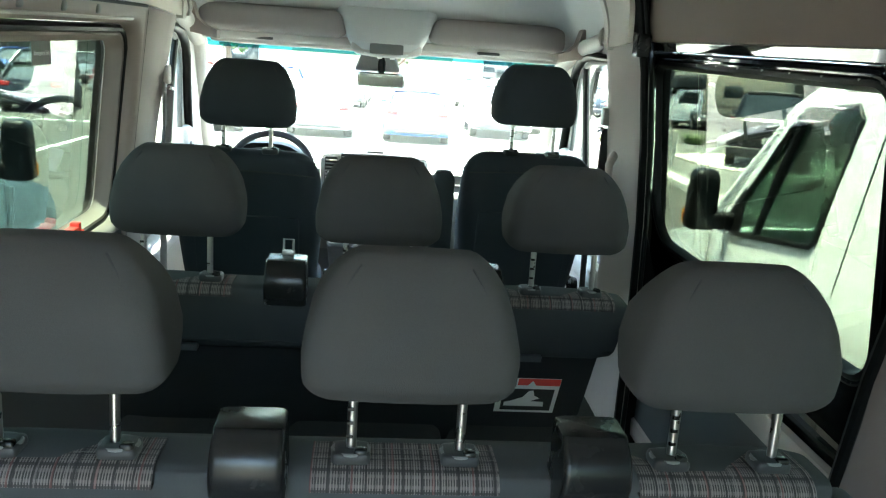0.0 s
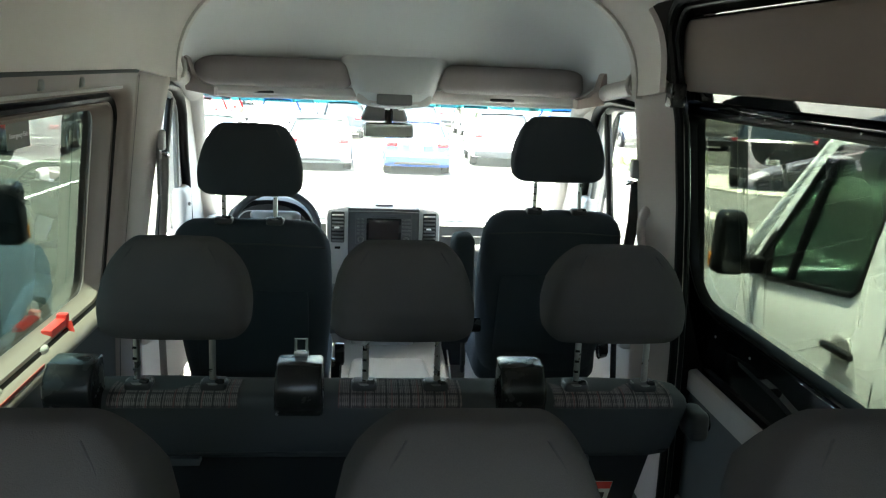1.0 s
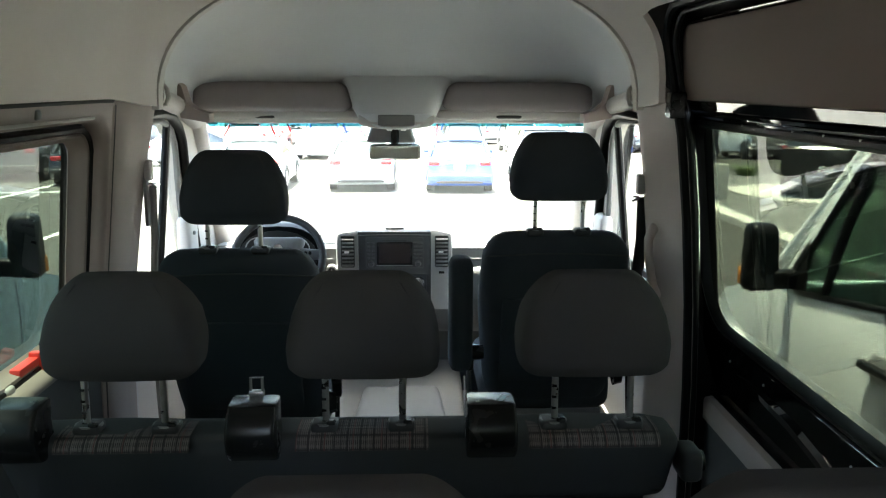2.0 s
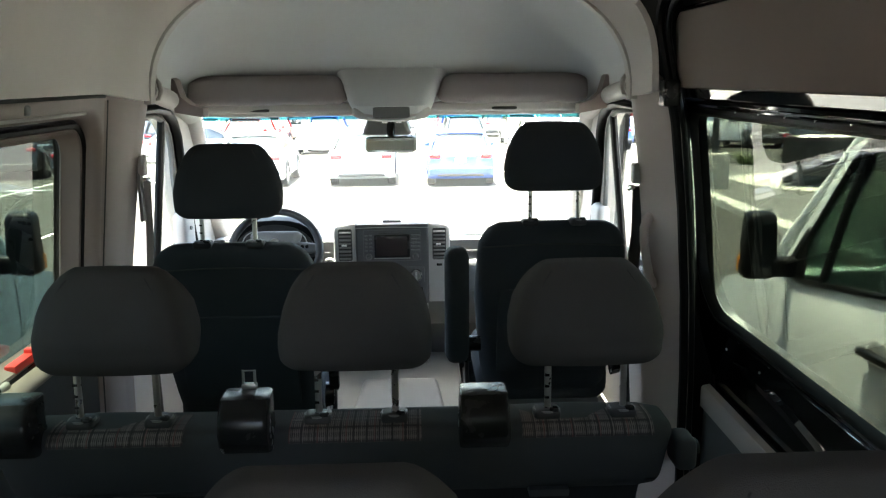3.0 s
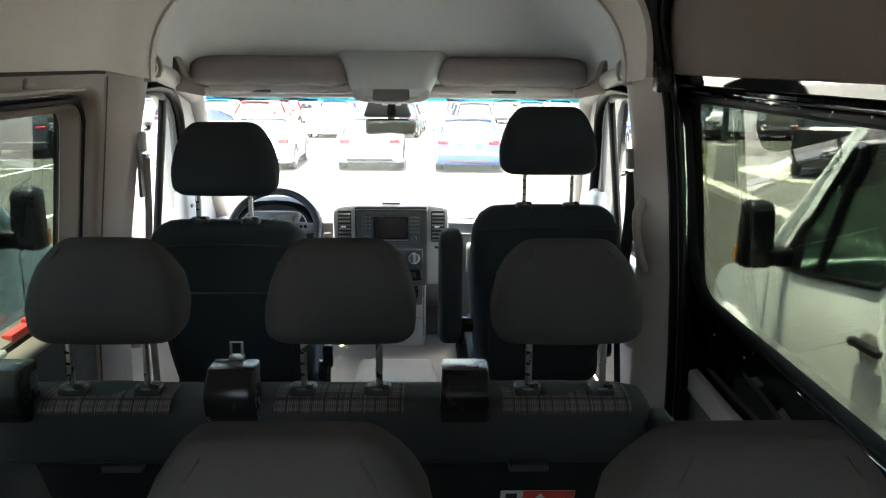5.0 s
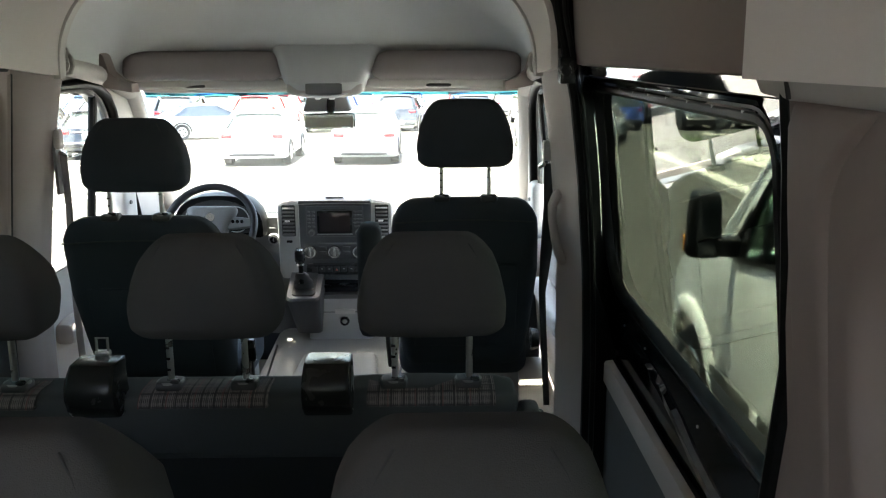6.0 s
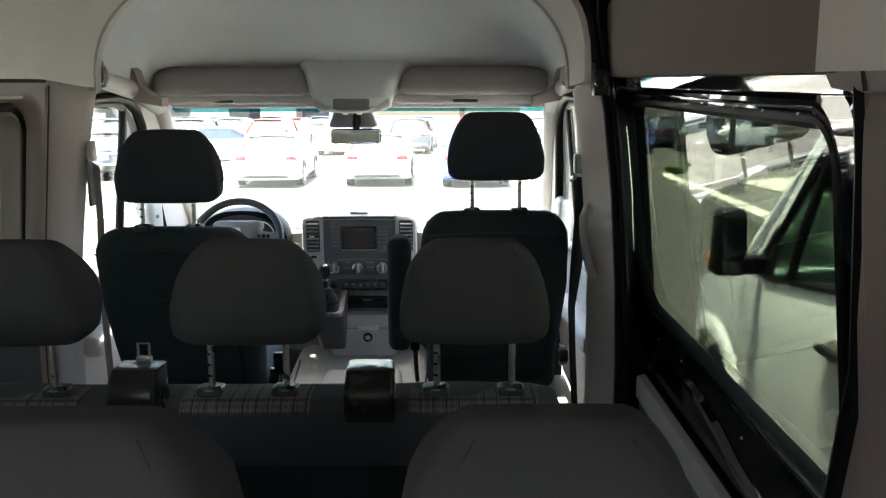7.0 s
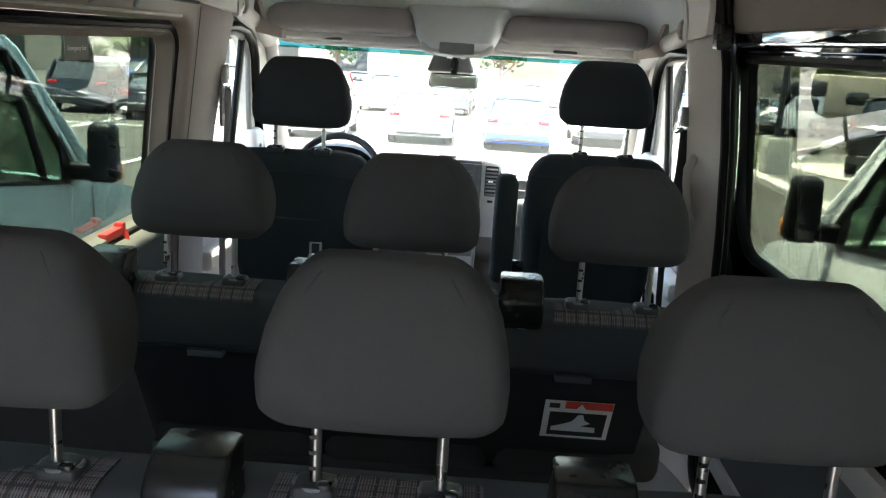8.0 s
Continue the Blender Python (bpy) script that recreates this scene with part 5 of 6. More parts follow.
# instrument binnacle and steering wheel
binn = thing("instrument_cluster", "dark hooded instrument cluster behind the steering wheel", "instrument cluster", (-0.605, 4.52, 1.55))
rings = []
for y, k in ((0.16, 0.9), (0.08, 1.0), (-0.02, 1.04), (-0.06, 1.0)):
    rings.append([(0.215 * k * math.copysign(abs(math.cos(a)) ** 0.7, math.cos(a)), y, -0.07 + 0.165 * k * max(-0.25, math.sin(a))) for a in [2 * math.pi * i / 28 for i in range(28)]])
part("hood", loft(rings), BODY_BLACK, binn)
part("face", sheet([(0.19 * math.cos(a), -0.05 + 0.125 * max(-0.3, math.sin(a))) for a in [2 * math.pi * i / 24 for i in range(24)]], (), lambda a, b, t: (a, -0.064 - t, b), 0.002), BLACK_INK, binn)
for x in (-0.09, 0.09):
    part("gauge_ring", tube([(x + 0.062 * math.cos(a), -0.068, -0.02 + 0.062 * math.sin(a)) for a in [2 * math.pi * i / 24 for i in range(24)]], 0.003, 6, 1, True), SILVER, binn)
wheel = thing("steering_wheel", "grey leather-look steering wheel with a silver spoked hub", "steering wheel", (-0.49, 4.10, 1.590))
wheel.matrix_basis = pose(-0.545, 4.10, 1.568, -34, 0, 0)     # local y points along the column, forward
RW = 0.192
part("rim", tube([(RW * math.cos(a), 0, RW * math.sin(a)) for a in [2 * math.pi * i / 48 for i in range(48)]], 0.0165, 12, 1, True), PLASTIC_MATT, wheel)
part("hub", rbox(0.092, 0.030, 0.080, 0.030, 8, lambda x, y, z: (x * (1 + 0.25 * z / 0.062), y + 0.012, z + 0.02)), PLASTIC_GREY, wheel, "mid grey hub pad")
part("emblem", disc((0, -0.016, 0.035), (0, -1, 0), 0.022, 0.006, 20, 0.002), CHROME, wheel, "round bright hub emblem")
for sx in (-1, 1):
    sp = part("spoke", rbox(0.062, 0.012, 0.028, 0.012, 6, lambda x, y, z, sx=sx: (sx * (0.125 + x), y + 0.008, 0.018 + z * (1 - 0.25 * x / 0.06))), PLASTIC_GREY, wheel, "grey wheel spoke")
    for k in range(3):
        part("key", disc((sx * (0.098 + 0.02 * k), -0.005, 0.02), (0, -1, 0), 0.008, 0.005, 12, 0.001), PLASTIC, sp)
part("spoke", rbox(0.035, 0.012, 0.06, 0.012, 6, None, (0, 0.008, -0.12)), SILVER, wheel, "silver wheel spoke")
part("column", rbox(0.055, 0.30, 0.05, 0.03, 6, None, (0, 0.34, -0.015)), PLASTIC_MATT, wheel)
for sx in (-1, 1):
    part("stalk", tube([(sx * 0.05, 0.07, 0.01), (sx * 0.13, 0.065, 0.02), (sx * 0.19, 0.05, 0.03)], [0.008, 0.009, 0.011], 8), PLASTIC, wheel)

# ---- header fittings ----
for s, x0, x1 in ((-1, -0.890, -0.215), (1, 0.165, 0.815)):
    v = thing("sun_visor", "padded grey sun visor folded up under the headliner", "sun visor", (0, 0, 0), group="sun visors")
    cx, hw = (x0 + x1) / 2, (x1 - x0) / 2

    def vis(px, py, pz, cx=cx, hw=hw, s=s):
        t = pz / 0.082
        inner = -s * px / hw
        k = 1 - 0.085 * max(0, t + 0.4) * max(0, inner)
        return (cx + px * k, 4.225 + py + 0.030 * t + 0.03 * (abs(cx + px) / 0.8) ** 2 * -1, 2.253 + pz)

    part("pad", rbox(hw, 0.050, 0.063, 0.044, 10, vis), VISOR, v)
    part("lower_edge", rbox(hw + 0.02, 0.030, 0.022, 0.016, 8, lambda px, py, pz, cx=cx: (cx + px, 4.268 + py - 0.03 * (abs(cx + px) / 0.8) ** 2, 2.176 + pz)), TRIM_LIGHT, v, "pale moulded ledge under the visor")
    part("grip", rbox(0.055, 0.012, 0.007, 0.006, 5, None, (cx + 0.06 * s if s < 0 else cx - 0.03, 4.232, 2.166)), PLASTIC_MATT, v, "dark finger grip")
    xo = -0.805 if s < 0 else 0.770
    part("bracket", loft([[(xo + s * a, 3.93 + b + dy, 2.190 + c) for a, b, c in ((-0.05, 0, -0.035), (0.06, 0, -0.015), (0.075, 0, 0.10), (0.066, 0, 0.118), (0.052, 0, 0.108), (0.034, 0, 0.045), (0.0, 0, 0.016), (-0.05, 0, 0.0))] for dy in (-0.05, 0.03)]), TRIM_SHADED, v, "grey corner bracket")
con = thing("overhead_console", "pale grey overhead console with a reading lamp", "overhead console", (-0.03, 4.22, 2.20))


rings = []
for z, hw, y0, y1 in ((-0.062, 0.130, -0.06, 0.10), (-0.052, 0.160, -0.09, 0.13), (-0.02, 0.178, -0.10, 0.16), (0.03, 0.198, -0.075, 0.18), (0.09, 0.228, -0.025, 0.18), (0.15, 0.262, 0.045, 0.18), (0.21, 0.30, 0.125, 0.19)):
    rings.append([(x, y, z + 0.008 * (x / 0.2) ** 2 * (z < 0)) for x, y in rrect(-hw, hw, y0, y1, 0.07)])
part("body", loft(rings), HEADLINER_CAB, con)
part("lamp_unit", rbox(0.165, 0.085, 0.026, 0.022, 8, lambda x, y, z: (x, y + 0.0, -0.060 + z + 0.02 * (x / 0.165) ** 2)), TRIM_LIGHT, con)
part("lens", rbox(0.078, 0.03, 0.024, 0.008, 6, None, (0.0, -0.074, -0.044)), PLASTIC_GREY, con, "grey reading lamp lens")
part("lamp_rim", tube([(0.15 * u, -0.088 + 0.02 * u * u, -0.078 + 0.034 * u * u) for u in [(-1 + i / 8) for i in range(17)]], 0.0055, 8), LAMP_CLEAR, con, "bright curved rim of the lamp unit")
for x in (-0.03, 0.03):
    part("switch", rbox(0.012, 0.012, 0.006, 0.004, 4, None, (x, -0.062, -0.084)), WHITE_INK, con)
rvm = thing("rear_view_mirror", "rear-view mirror on a dark stalk under the console", "mirror", (-0.043, 4.405, 2.0))
part("stalk", tube([(0.0, 0.10, 0.14), (0.0, 0.07, 0.08), (0.0, 0.025, 0.02)], [0.03, 0.022, 0.016], 10), PLASTIC, rvm)
part("sensor_box", rbox(0.10, 0.05, 0.05, 0.02, 6, lambda x, y, z: (-0.02 + x * (1 - 0.2 * z / 0.05), 0.11 + y, 0.085 + z)), PLASTIC_GREY, rvm, "grey sensor housing")
part("housing", rbox(0.118, 0.020, 0.036, 0.016, 8, lambda x, y, z: (x, y + 0.006 + 0.1 * x + 0.22 * z, z)), PLASTIC, rvm)
part("mirror_glass", rbox(0.110, 0.003, 0.030, 0.0028, 6, lambda x, y, z: (x, y - 0.0165 + 0.1 * x + 0.22 * z, z)), MIRROR, rvm, "silvered mirror glass")

# ---- outside: ground ----
FALL = 0.036


def gz(y):
    """The car park falls gently away ahead of the vans."""
    return -FALL * max(0.0, y - 6.0)


bm = bmesh.new()
gv = [[bm.verts.new((x, y, gz(y))) for x in (-400, -60, -20, 0, 20, 60, 400)] for y in (-400, -60, 0, 6, 20, 40, 80, 400)]
for A, B in zip(gv, gv[1:]):
    for k in range(6):
        bm.faces.new((A[k], A[k + 1], B[k + 1], B[k]))
single("ground", bm, ASPHALT, "worn grey asphalt of a large car park", "ground", kind="structure", smooth=False)
single("underbody", box(-0.9, 0.9, REAR + 0.1, 5.4, 0.30, 0.445, 0.02), PLASTIC_MATT, "dark underbody of the van", "van body", kind="structure")


def stripe(x0, y0, x1, y1, w=0.11):
    a = Vector((x0, y0, gz(y0)))
    b = Vector((x1, y1, gz(y1)))
    n = (b - a).normalized().cross(Vector((0, 0, 1))) * w / 2
    bm = bmesh.new()
    vs = [bm.verts.new(p + Vector((0, 0, 0.004))) for p in (a - n, b - n, b + n, a + n)]
    bm.faces.new(vs)
    return single("road_marking", solid(bm, 0.003), LINE, "white painted parking line on asphalt", "road marking", group="parking lines", kind="structure", smooth=False)


for x0, y0, x1, y1 in ((-6.2, 10.0, -6.4, 19.6), (-14.0, 22.9, -7.6, 23.6), (-10.4, 20.5, -11.0, 28.0), (-7.6, 23.6, -7.9, 28.5), (-6.0, 23.0, -6.1, 28.0), (-3.05, 22.9, -3.1, 28.0), (-0.05, 22.8, -0.05, 28.0), (2.9, 22.7, 3.0, 28.0), (1.52, -1.5, 1.52, 5.2), (-1.55, -1.5, -1.55, 5.2)):
    stripe(x0, y0, x1, y1)

# ---- vehicles ----
def wheel_at(parent, x, y, r, w, s):
    t = part("wheel", tube([(x + s * a, y, r) for a in (-w / 2, -w / 2 + 0.02, w / 2 - 0.02, w / 2)], [r * 0.93, r, r, r * 0.93], 28), TYRE, parent, "black tyre")
    part("rim", disc((x + s * (w / 2 - 0.012), y, r), (s, 0, 0), r * 0.66, 0.018, 24, 0.02), RIM, t, "alloy rim")
    for k in range(5):
        a = 2 * math.pi * k / 5
        part("spoke_gap", disc((x + s * (w / 2 + 0.004), y + r * 0.38 * math.cos(a), r + r * 0.38 * math.sin(a)), (s, 0, 0), r * 0.13, 0.004, 10), RUBBER, t)
    return t


def car(kind, label, paint, at, turn, group="parked cars"):
    """A parked car seen from any side; local y points to its nose, origin on the ground at its middle."""
    c = thing(kind, label, "car" if kind != "pickup_truck" else "pickup truck", at, turn, group=group)
    c.matrix_basis = Matrix.Translation((at[0], at[1], gz(at[1]))) @ pose(0, 0, 0, -math.degrees(math.atan(FALL)) if at[1] > 8 else 0) @ pose(0, 0, 0, 0, 0, turn)
    if kind == "pickup_truck" and at[0] < 12:
        c.matrix_basis = Matrix.Translation((0, 0, 0.16)) @ c.matrix_basis
    if kind == "sedan":
        L, W, H, belt = 4.7, 1.82, 1.44, 0.92
        low = [(-2.35, 0.30), (-2.30, 0.62), (-2.22, 0.92), (-1.75, 0.98), (-1.0, 0.94), (0.9, 0.93), (1.6, 0.86), (2.15, 0.70), (2.33, 0.50), (2.30, 0.25), (-2.25, 0.22)]
        top = [(-1.85, 0.95), (-1.15, 1.36), (-0.5, 1.44), (0.15, 1.41), (1.15, 0.92)]
    elif kind == "suv":
        L, W, H, belt = 4.75, 1.92, 1.72, 1.05
        low = [(-2.36, 0.40), (-2.34, 0.75), (-2.26, 1.08), (-1.8, 1.10), (1.0, 1.04), (1.75, 0.98), (2.2, 0.84), (2.36, 0.60), (2.32, 0.32), (-2.28, 0.30)]
        top = [(-2.22, 1.08), (-1.95, 1.62), (-1.4, 1.71), (0.1, 1.69), (0.45, 1.62), (1.2, 1.04)]
    else:
        L, W, H, belt = 5.6, 2.0, 1.90, 1.18
        low = [(-2.80, 0.55), (-2.80, 1.16), (-2.74, 1.22), (-0.9, 1.22), (-0.85, 1.20), (1.3, 1.18), (2.3, 1.10), (2.72, 0.98), (2.80, 0.60), (2.72, 0.42), (-2.7, 0.48)]
        top = [(-0.95, 1.2), (-0.80, 1.80), (-0.5, 1.89), (0.5, 1.87), (0.75, 1.78), (1.35, 1.18)]
    hw = W / 2

    def section(x, k, inset):
        return [(x, y * (1 - inset), lerp(0.6, z, k)) for y, z in low]

    rings = []
    for u, k, ins in ((-1, 0.90, 0.05), (-0.97, 0.97, 0.02), (-0.86, 1.0, 0.0), (-0.4, 1.012, -0.004), (0, 1.015, -0.006), (0.4, 1.012, -0.004), (0.86, 1.0, 0.0), (0.97, 0.97, 0.02), (1, 0.90, 0.05)):
        rings.append(section(u * hw, k, ins))
    body = part("body", loft(rings), paint, c)
    # roof and glasshouse, leaning inwards
    base_z = top[0][1]
    rings = []
    for u, k in ((-1, 0.0), (-0.9, 0.75), (-0.80, 1.0), (0, 1.02), (0.80, 1.0), (0.9, 0.75), (1, 0.0)):
        rings.append([(u * hw * 0.94, y * (1 - 0.04 * abs(u)), lerp(base_z - 0.1, z, k) if z > base_z else z - 0.1) for y, z in top])
    rings2 = []
    for u in (-1, -0.9, -0.5, 0, 0.5, 0.9, 1):
        ring = []
        for y, z in top:
            t = (z - belt) / (H - belt)
            w = hw * (0.94 - 0.20 * max(0, t))
            ring.append((u * w, y * (1 - 0.03 * abs(u) ** 3), z - 0.03 * abs(u) ** 4))
        rings2.append(ring)
    part("glasshouse", loft(rings2), CAR_GLASS, c, "dark car windows")
    roof_pts = [p for p in top if p[1] > H - 0.14]
    y0, y1 = roof_pts[0][0], roof_pts[-1][0]
    part("roof", rbox(hw * 0.735, (y1 - y0) / 2, 0.035, 0.03, 6, lambda x, y, z: (x, (y0 + y1) / 2 + y, H + z - 0.03 - 0.05 * (x / hw) ** 2)), paint, c)
    for s in (-1, 1):
        for (ya, za), (yb, zb) in ((top[0], top[1]), (top[-2], top[-1])):
            f = lambda y, z: (s * hw * (0.945 - 0.20 * max(0, (z - belt) / (H - belt))), y, z)
            part("pillar", tube([f(ya, za), f((ya + yb) / 2, (za + zb) / 2 + 0.01), f(yb, zb)], 0.045, 8), paint, c)
    r = 0.33 if kind == "sedan" else (0.36 if kind == "suv" else 0.41)
    ax = L * 0.295
    for y in (-ax, ax * 1.02):
        for s in (-1, 1):
            part("wheel_arch", tube([(s * (hw + 0.004), y + (r + 0.05) * math.cos(a), r + (r + 0.05) * math.sin(a)) for a in [math.pi * k / 10 for k in range(11)]], 0.03, 8), RUBBER, c)
            wheel_at(c, s * (hw - 0.10), y, r, 0.23, s)
    yb = low[0][0]
    zl = belt - 0.10
    for s in (-1, 1):
        part("tail_lamp", rbox(0.15 if kind != "pickup_truck" else 0.07, 0.05, 0.065 if kind != "pickup_truck" else 0.17, 0.03, 5, None, (s * (hw - 0.22 if kind != "pickup_truck" else hw - 0.10), yb + 0.10, zl)), LAMP_RED, c, "red tail lamp")
        part("head_lamp", rbox(0.16, 0.07, 0.06, 0.03, 5, None, (s * (hw - 0.26), -yb - 0.16, 0.70)), LAMP_CLEAR, c)
        part("mirror", rbox(0.09, 0.05, 0.06, 0.03, 5, None, (s * (hw + 0.07), 0.75, belt + 0.10)), paint, c)
        part("exhaust", rbox(0.09, 0.03, 0.025, 0.02, 5, None, (s * (hw - 0.35), yb + 0.05, 0.34)), CHROME, c)
    part("bumper", rbox(hw * 0.93, 0.09, 0.11, 0.05, 6, None, (0, yb + 0.06, 0.42)), PLASTIC_MATT if kind != "sedan" else paint, c)
    part("diffuser", rbox(hw * 0.7, 0.05, 0.05, 0.03, 5, None, (0, yb + 0.02, 0.33)), PLASTIC_MATT, c)
    pl = part("plate", rbox(0.16, 0.012, 0.08, 0.008, 4, None, (0, yb - 0.005 + (0.06 if kind != "pickup_truck" else 0), 0.70)), PLATE, c, "blank number plate")
    for k in range(2):
        part("print_bar", box(-0.10, 0.10, yb - 0.022 + (0.06 if kind != "pickup_truck" else 0), yb - 0.018 + (0.06 if kind != "pickup_truck" else 0), 0.67 + 0.045 * k, 0.69 + 0.045 * k), BLACK_INK, pl)
    part("trim_bar", rbox(hw * 0.45, 0.02, 0.02, 0.012, 4, None, (0, yb + 0.06, 0.83)), CHROME, c)
    return c


def paint(name, color, rough=0.25, metal=0.0):
    return mat(name, color, rough, metal, vary=0.03, scale=2, coat=0.5)


P_BLACK = paint("black_car_paint", (0.008, 0.008, 0.009))
P_WHITE = paint("white_car_paint", (0.75, 0.75, 0.74))
P_SILVER = paint("silver_car_paint", (0.40, 0.41, 0.42), 0.3, 0.5)
P_BLUE = paint("blue_car_paint", (0.03, 0.07, 0.28))
P_GREY = paint("grey_car_paint", (0.10, 0.105, 0.11))
P_RED = paint("red_car_paint", (0.35, 0.02, 0.02))

for kind, label, pt, x, y, turn in (
    ("sedan", "white sedan parked nose away on the far side of the lane", P_WHITE, -4.50, 25.2, 2),
    ("sedan", "silver sedan parked nose away on the far side of the lane", P_SILVER, -1.45, 25.4, 1),
    ("sedan", "blue sedan parked nose away on the far side of the lane", P_BLUE, 1.36, 25.0, -2),
    ("suv", "white sport utility vehicle parked across the lane", P_WHITE, 4.3, 28.4, -3),
    ("sedan", "black sedan with red tail lamps parked across the lane", P_BLACK, -10.3, 27.6, 12),
    ("suv", "black sport utility vehicle parked across the lane", P_BLACK, -13.2, 29.0, 12),
    ("sedan", "dark grey sedan parked across the lane", P_GREY, -16.6, 28.0, 12),
    ("sedan", "silver sedan parked further down the car park", P_SILVER, -9.0, 36.0, -60),
    ("pickup_truck", "black pickup truck displayed on the island's concrete pad", P_BLACK, 10.95, 21.9, -28),
    ("sedan", "white sedan beyond the island", P_WHITE, 6.6, 31.5, -20),
    ("sedan", "dark blue-grey sedan parked beyond the lane", P_GREY, 14.6, 47.8, 84),
    ("suv", "black sport utility vehicle beyond the island", P_BLACK, 20.0, 34.0, -70),
    ("pickup_truck", "grey pickup truck beyond the island", P_GREY, 26.0, 33.0, -80),
):
    car(kind, label, pt, (x, y, 0), turn)
rng = random.Random(7)
for row, y in enumerate((42.0, 48.5, 62.0)):
    for k in range(11):
        pt = (P_BLACK, P_WHITE, P_SILVER, P_BLUE, P_GREY, P_RED, P_BLACK)[rng.randrange(7)]
        kind = ("sedan", "suv", "suv")[rng.randrange(3)]
        if (row, k) == (0, 9):
            kind, pt = "sedan", P_BLACK
        car(kind, "car in a distant row of the car park", pt, (-19 + k * 3.6 + rng.uniform(-0.3, 0.3), y + rng.uniform(-0.4, 0.4), 0), rng.choice((0, 180)) + rng.uniform(-3, 3), "distant parked cars")


def motorhome(at):
    """A coach-built motorhome, nose to -x, with a dark cover over its front bed."""
    m = thing("motorhome", "tan motorhome with a white cab and dark bed cover", "motorhome", at)
    rings = []
    for y in (-1.0, -0.97, 0.97, 1.0):
        i = 0.04 if abs(y) > 0.98 else 0.0
        rings.append([(x, y, z) for x, z in ((-3.35 + i, 0.45), (-3.40 + i, 0.85), (-3.25 + i, 1.08), (-2.35, 1.25), (-1.75, 1.95 - i), (-0.45, 2.0 - i), (-0.45, 0.40))])
    part("cab", loft(rings), WHITE_PAINT, m)
    part("coach_body", box(-0.5, 3.6, -1.12, 1.12, 0.45, 3.02, 0.06), BUILDING, m)
    part("bed_cover", rbox(1.05, 1.08, 0.36, 0.22, 8, lambda x, y, z: (-1.30 + x, y, 2.42 + z - 0.12 * max(0, -x))), CLOTH_DARK, m, "dark fabric cover")
    for s in (-1, 1):
        part("window", box(-1.55, -0.75, s * 1.0 - 0.012, s * 1.0 + 0.012, 1.30, 1.85, 0.008, 1, lambda x, y, z: (x - 0.25 * (1.85 - z) * (x < -1.2), y, z)), CAR_GLASS, m)
        part("window", box(0.45, 1.45, s * 1.12 - 0.012, s * 1.12 + 0.012, 1.70, 2.30, 0.01), CAR_GLASS, m)
        part("stripe", box(-0.4, 3.5, s * 1.12 - 0.006, s * 1.12 + 0.006, 1.18, 1.30), ROOFING, m)
        part("mirror", rbox(0.06, 0.10, 0.16, 0.04, 5, None, (-1.75, s * 1.18, 1.45)), PLASTIC_MATT, m)
        for x in (-2.45, 2.2):
            t = part("wheel", tube([(x, s * (0.98 + a), 0.38) for a in (-0.24, -0.22, -0.02, 0.0)], [0.34, 0.38, 0.38, 0.34], 24), TYRE, m, "black tyre")
            part("rim", disc((x, s * 0.975, 0.38), (0, s, 0), 0.22, 0.015, 18, 0.02), RIM, t, "steel rim")
        part("head_lamp", rbox(0.06, 0.20, 0.09, 0.04, 5, None, (-3.34, s * 0.68, 0.86)), LAMP_CLEAR, m)
    part("windscreen", sheet([(-0.88, 0.0), (0.88, 0.0), (0.80, 1.0), (-0.80, 1.0)], (), lambda a, b, t: (lerp(-2.30, -1.82, b) - t - 0.012, a, lerp(1.28, 1.90, b)), 0.01), CAR_GLASS, m)
    part("grille", rbox(0.03, 0.42, 0.10, 0.02, 5, None, (-3.40, 0, 0.80)), PLASTIC_MATT, m)
    part("bumper", rbox(0.10, 0.98, 0.13, 0.06, 6, None, (-3.36, 0, 0.50)), PLASTIC_MATT, m)
    return m


motorhome((17.1, 41.6, gz(41.6)))
lp = thing("lamp_post", "dark lamp post on a square pale concrete footing", "lamp post", (7.22, 20.1, gz(20.1)))
part("footing", box(-0.28, 0.28, -0.28, 0.28, 0.02, 0.98, 0.03, 3), CONCRETE, lp, "square concrete footing")
part("base_plate", box(-0.17, 0.17, -0.17, 0.17, 0.98, 1.01, 0.008), PLASTIC_MATT, lp)
part("pole", tube([(0, 0, 1.0), (0, 0, 3.0), (0, 0, 7.5)], [0.075, 0.072, 0.055], 14), PLASTIC_MATT, lp)
part("arm", tube([(0, 0, 7.35), (0.5, 0, 7.5), (1.0, 0, 7.5)], 0.04, 8), PLASTIC_MATT, lp)
part("head", rbox(0.32, 0.16, 0.06, 0.04, 6, None, (1.2, 0, 7.48)), PLASTIC_MATT, lp)


def panel(outer, holes, place, thick, cuts):
    """A sheet cut along level lines first, so that it bends cleanly over a curved side."""
    bm = sheet(outer, holes)
    for c in cuts:
        bmesh.ops.bisect_plane(bm, geom=bm.verts[:] + bm.edges[:] + bm.faces[:], plane_co=(0, c, 0), plane_no=(0, 1, 0))
    r = bmesh.ops.extrude_face_region(bm, geom=bm.faces[:])
    for g in r["geom"]:
        if isinstance(g, bmesh.types.BMVert):
            g.co.z += thick
    for v in bm.verts:
        v.co = Vector(place(v.co.x, v.co.y, v.co.z))
    return bm


LEVELS = (0.45, 0.6, 0.8, 0.95, 1.1, 1.2, 1.3, 1.45, 1.65, 1.85, 2.05)


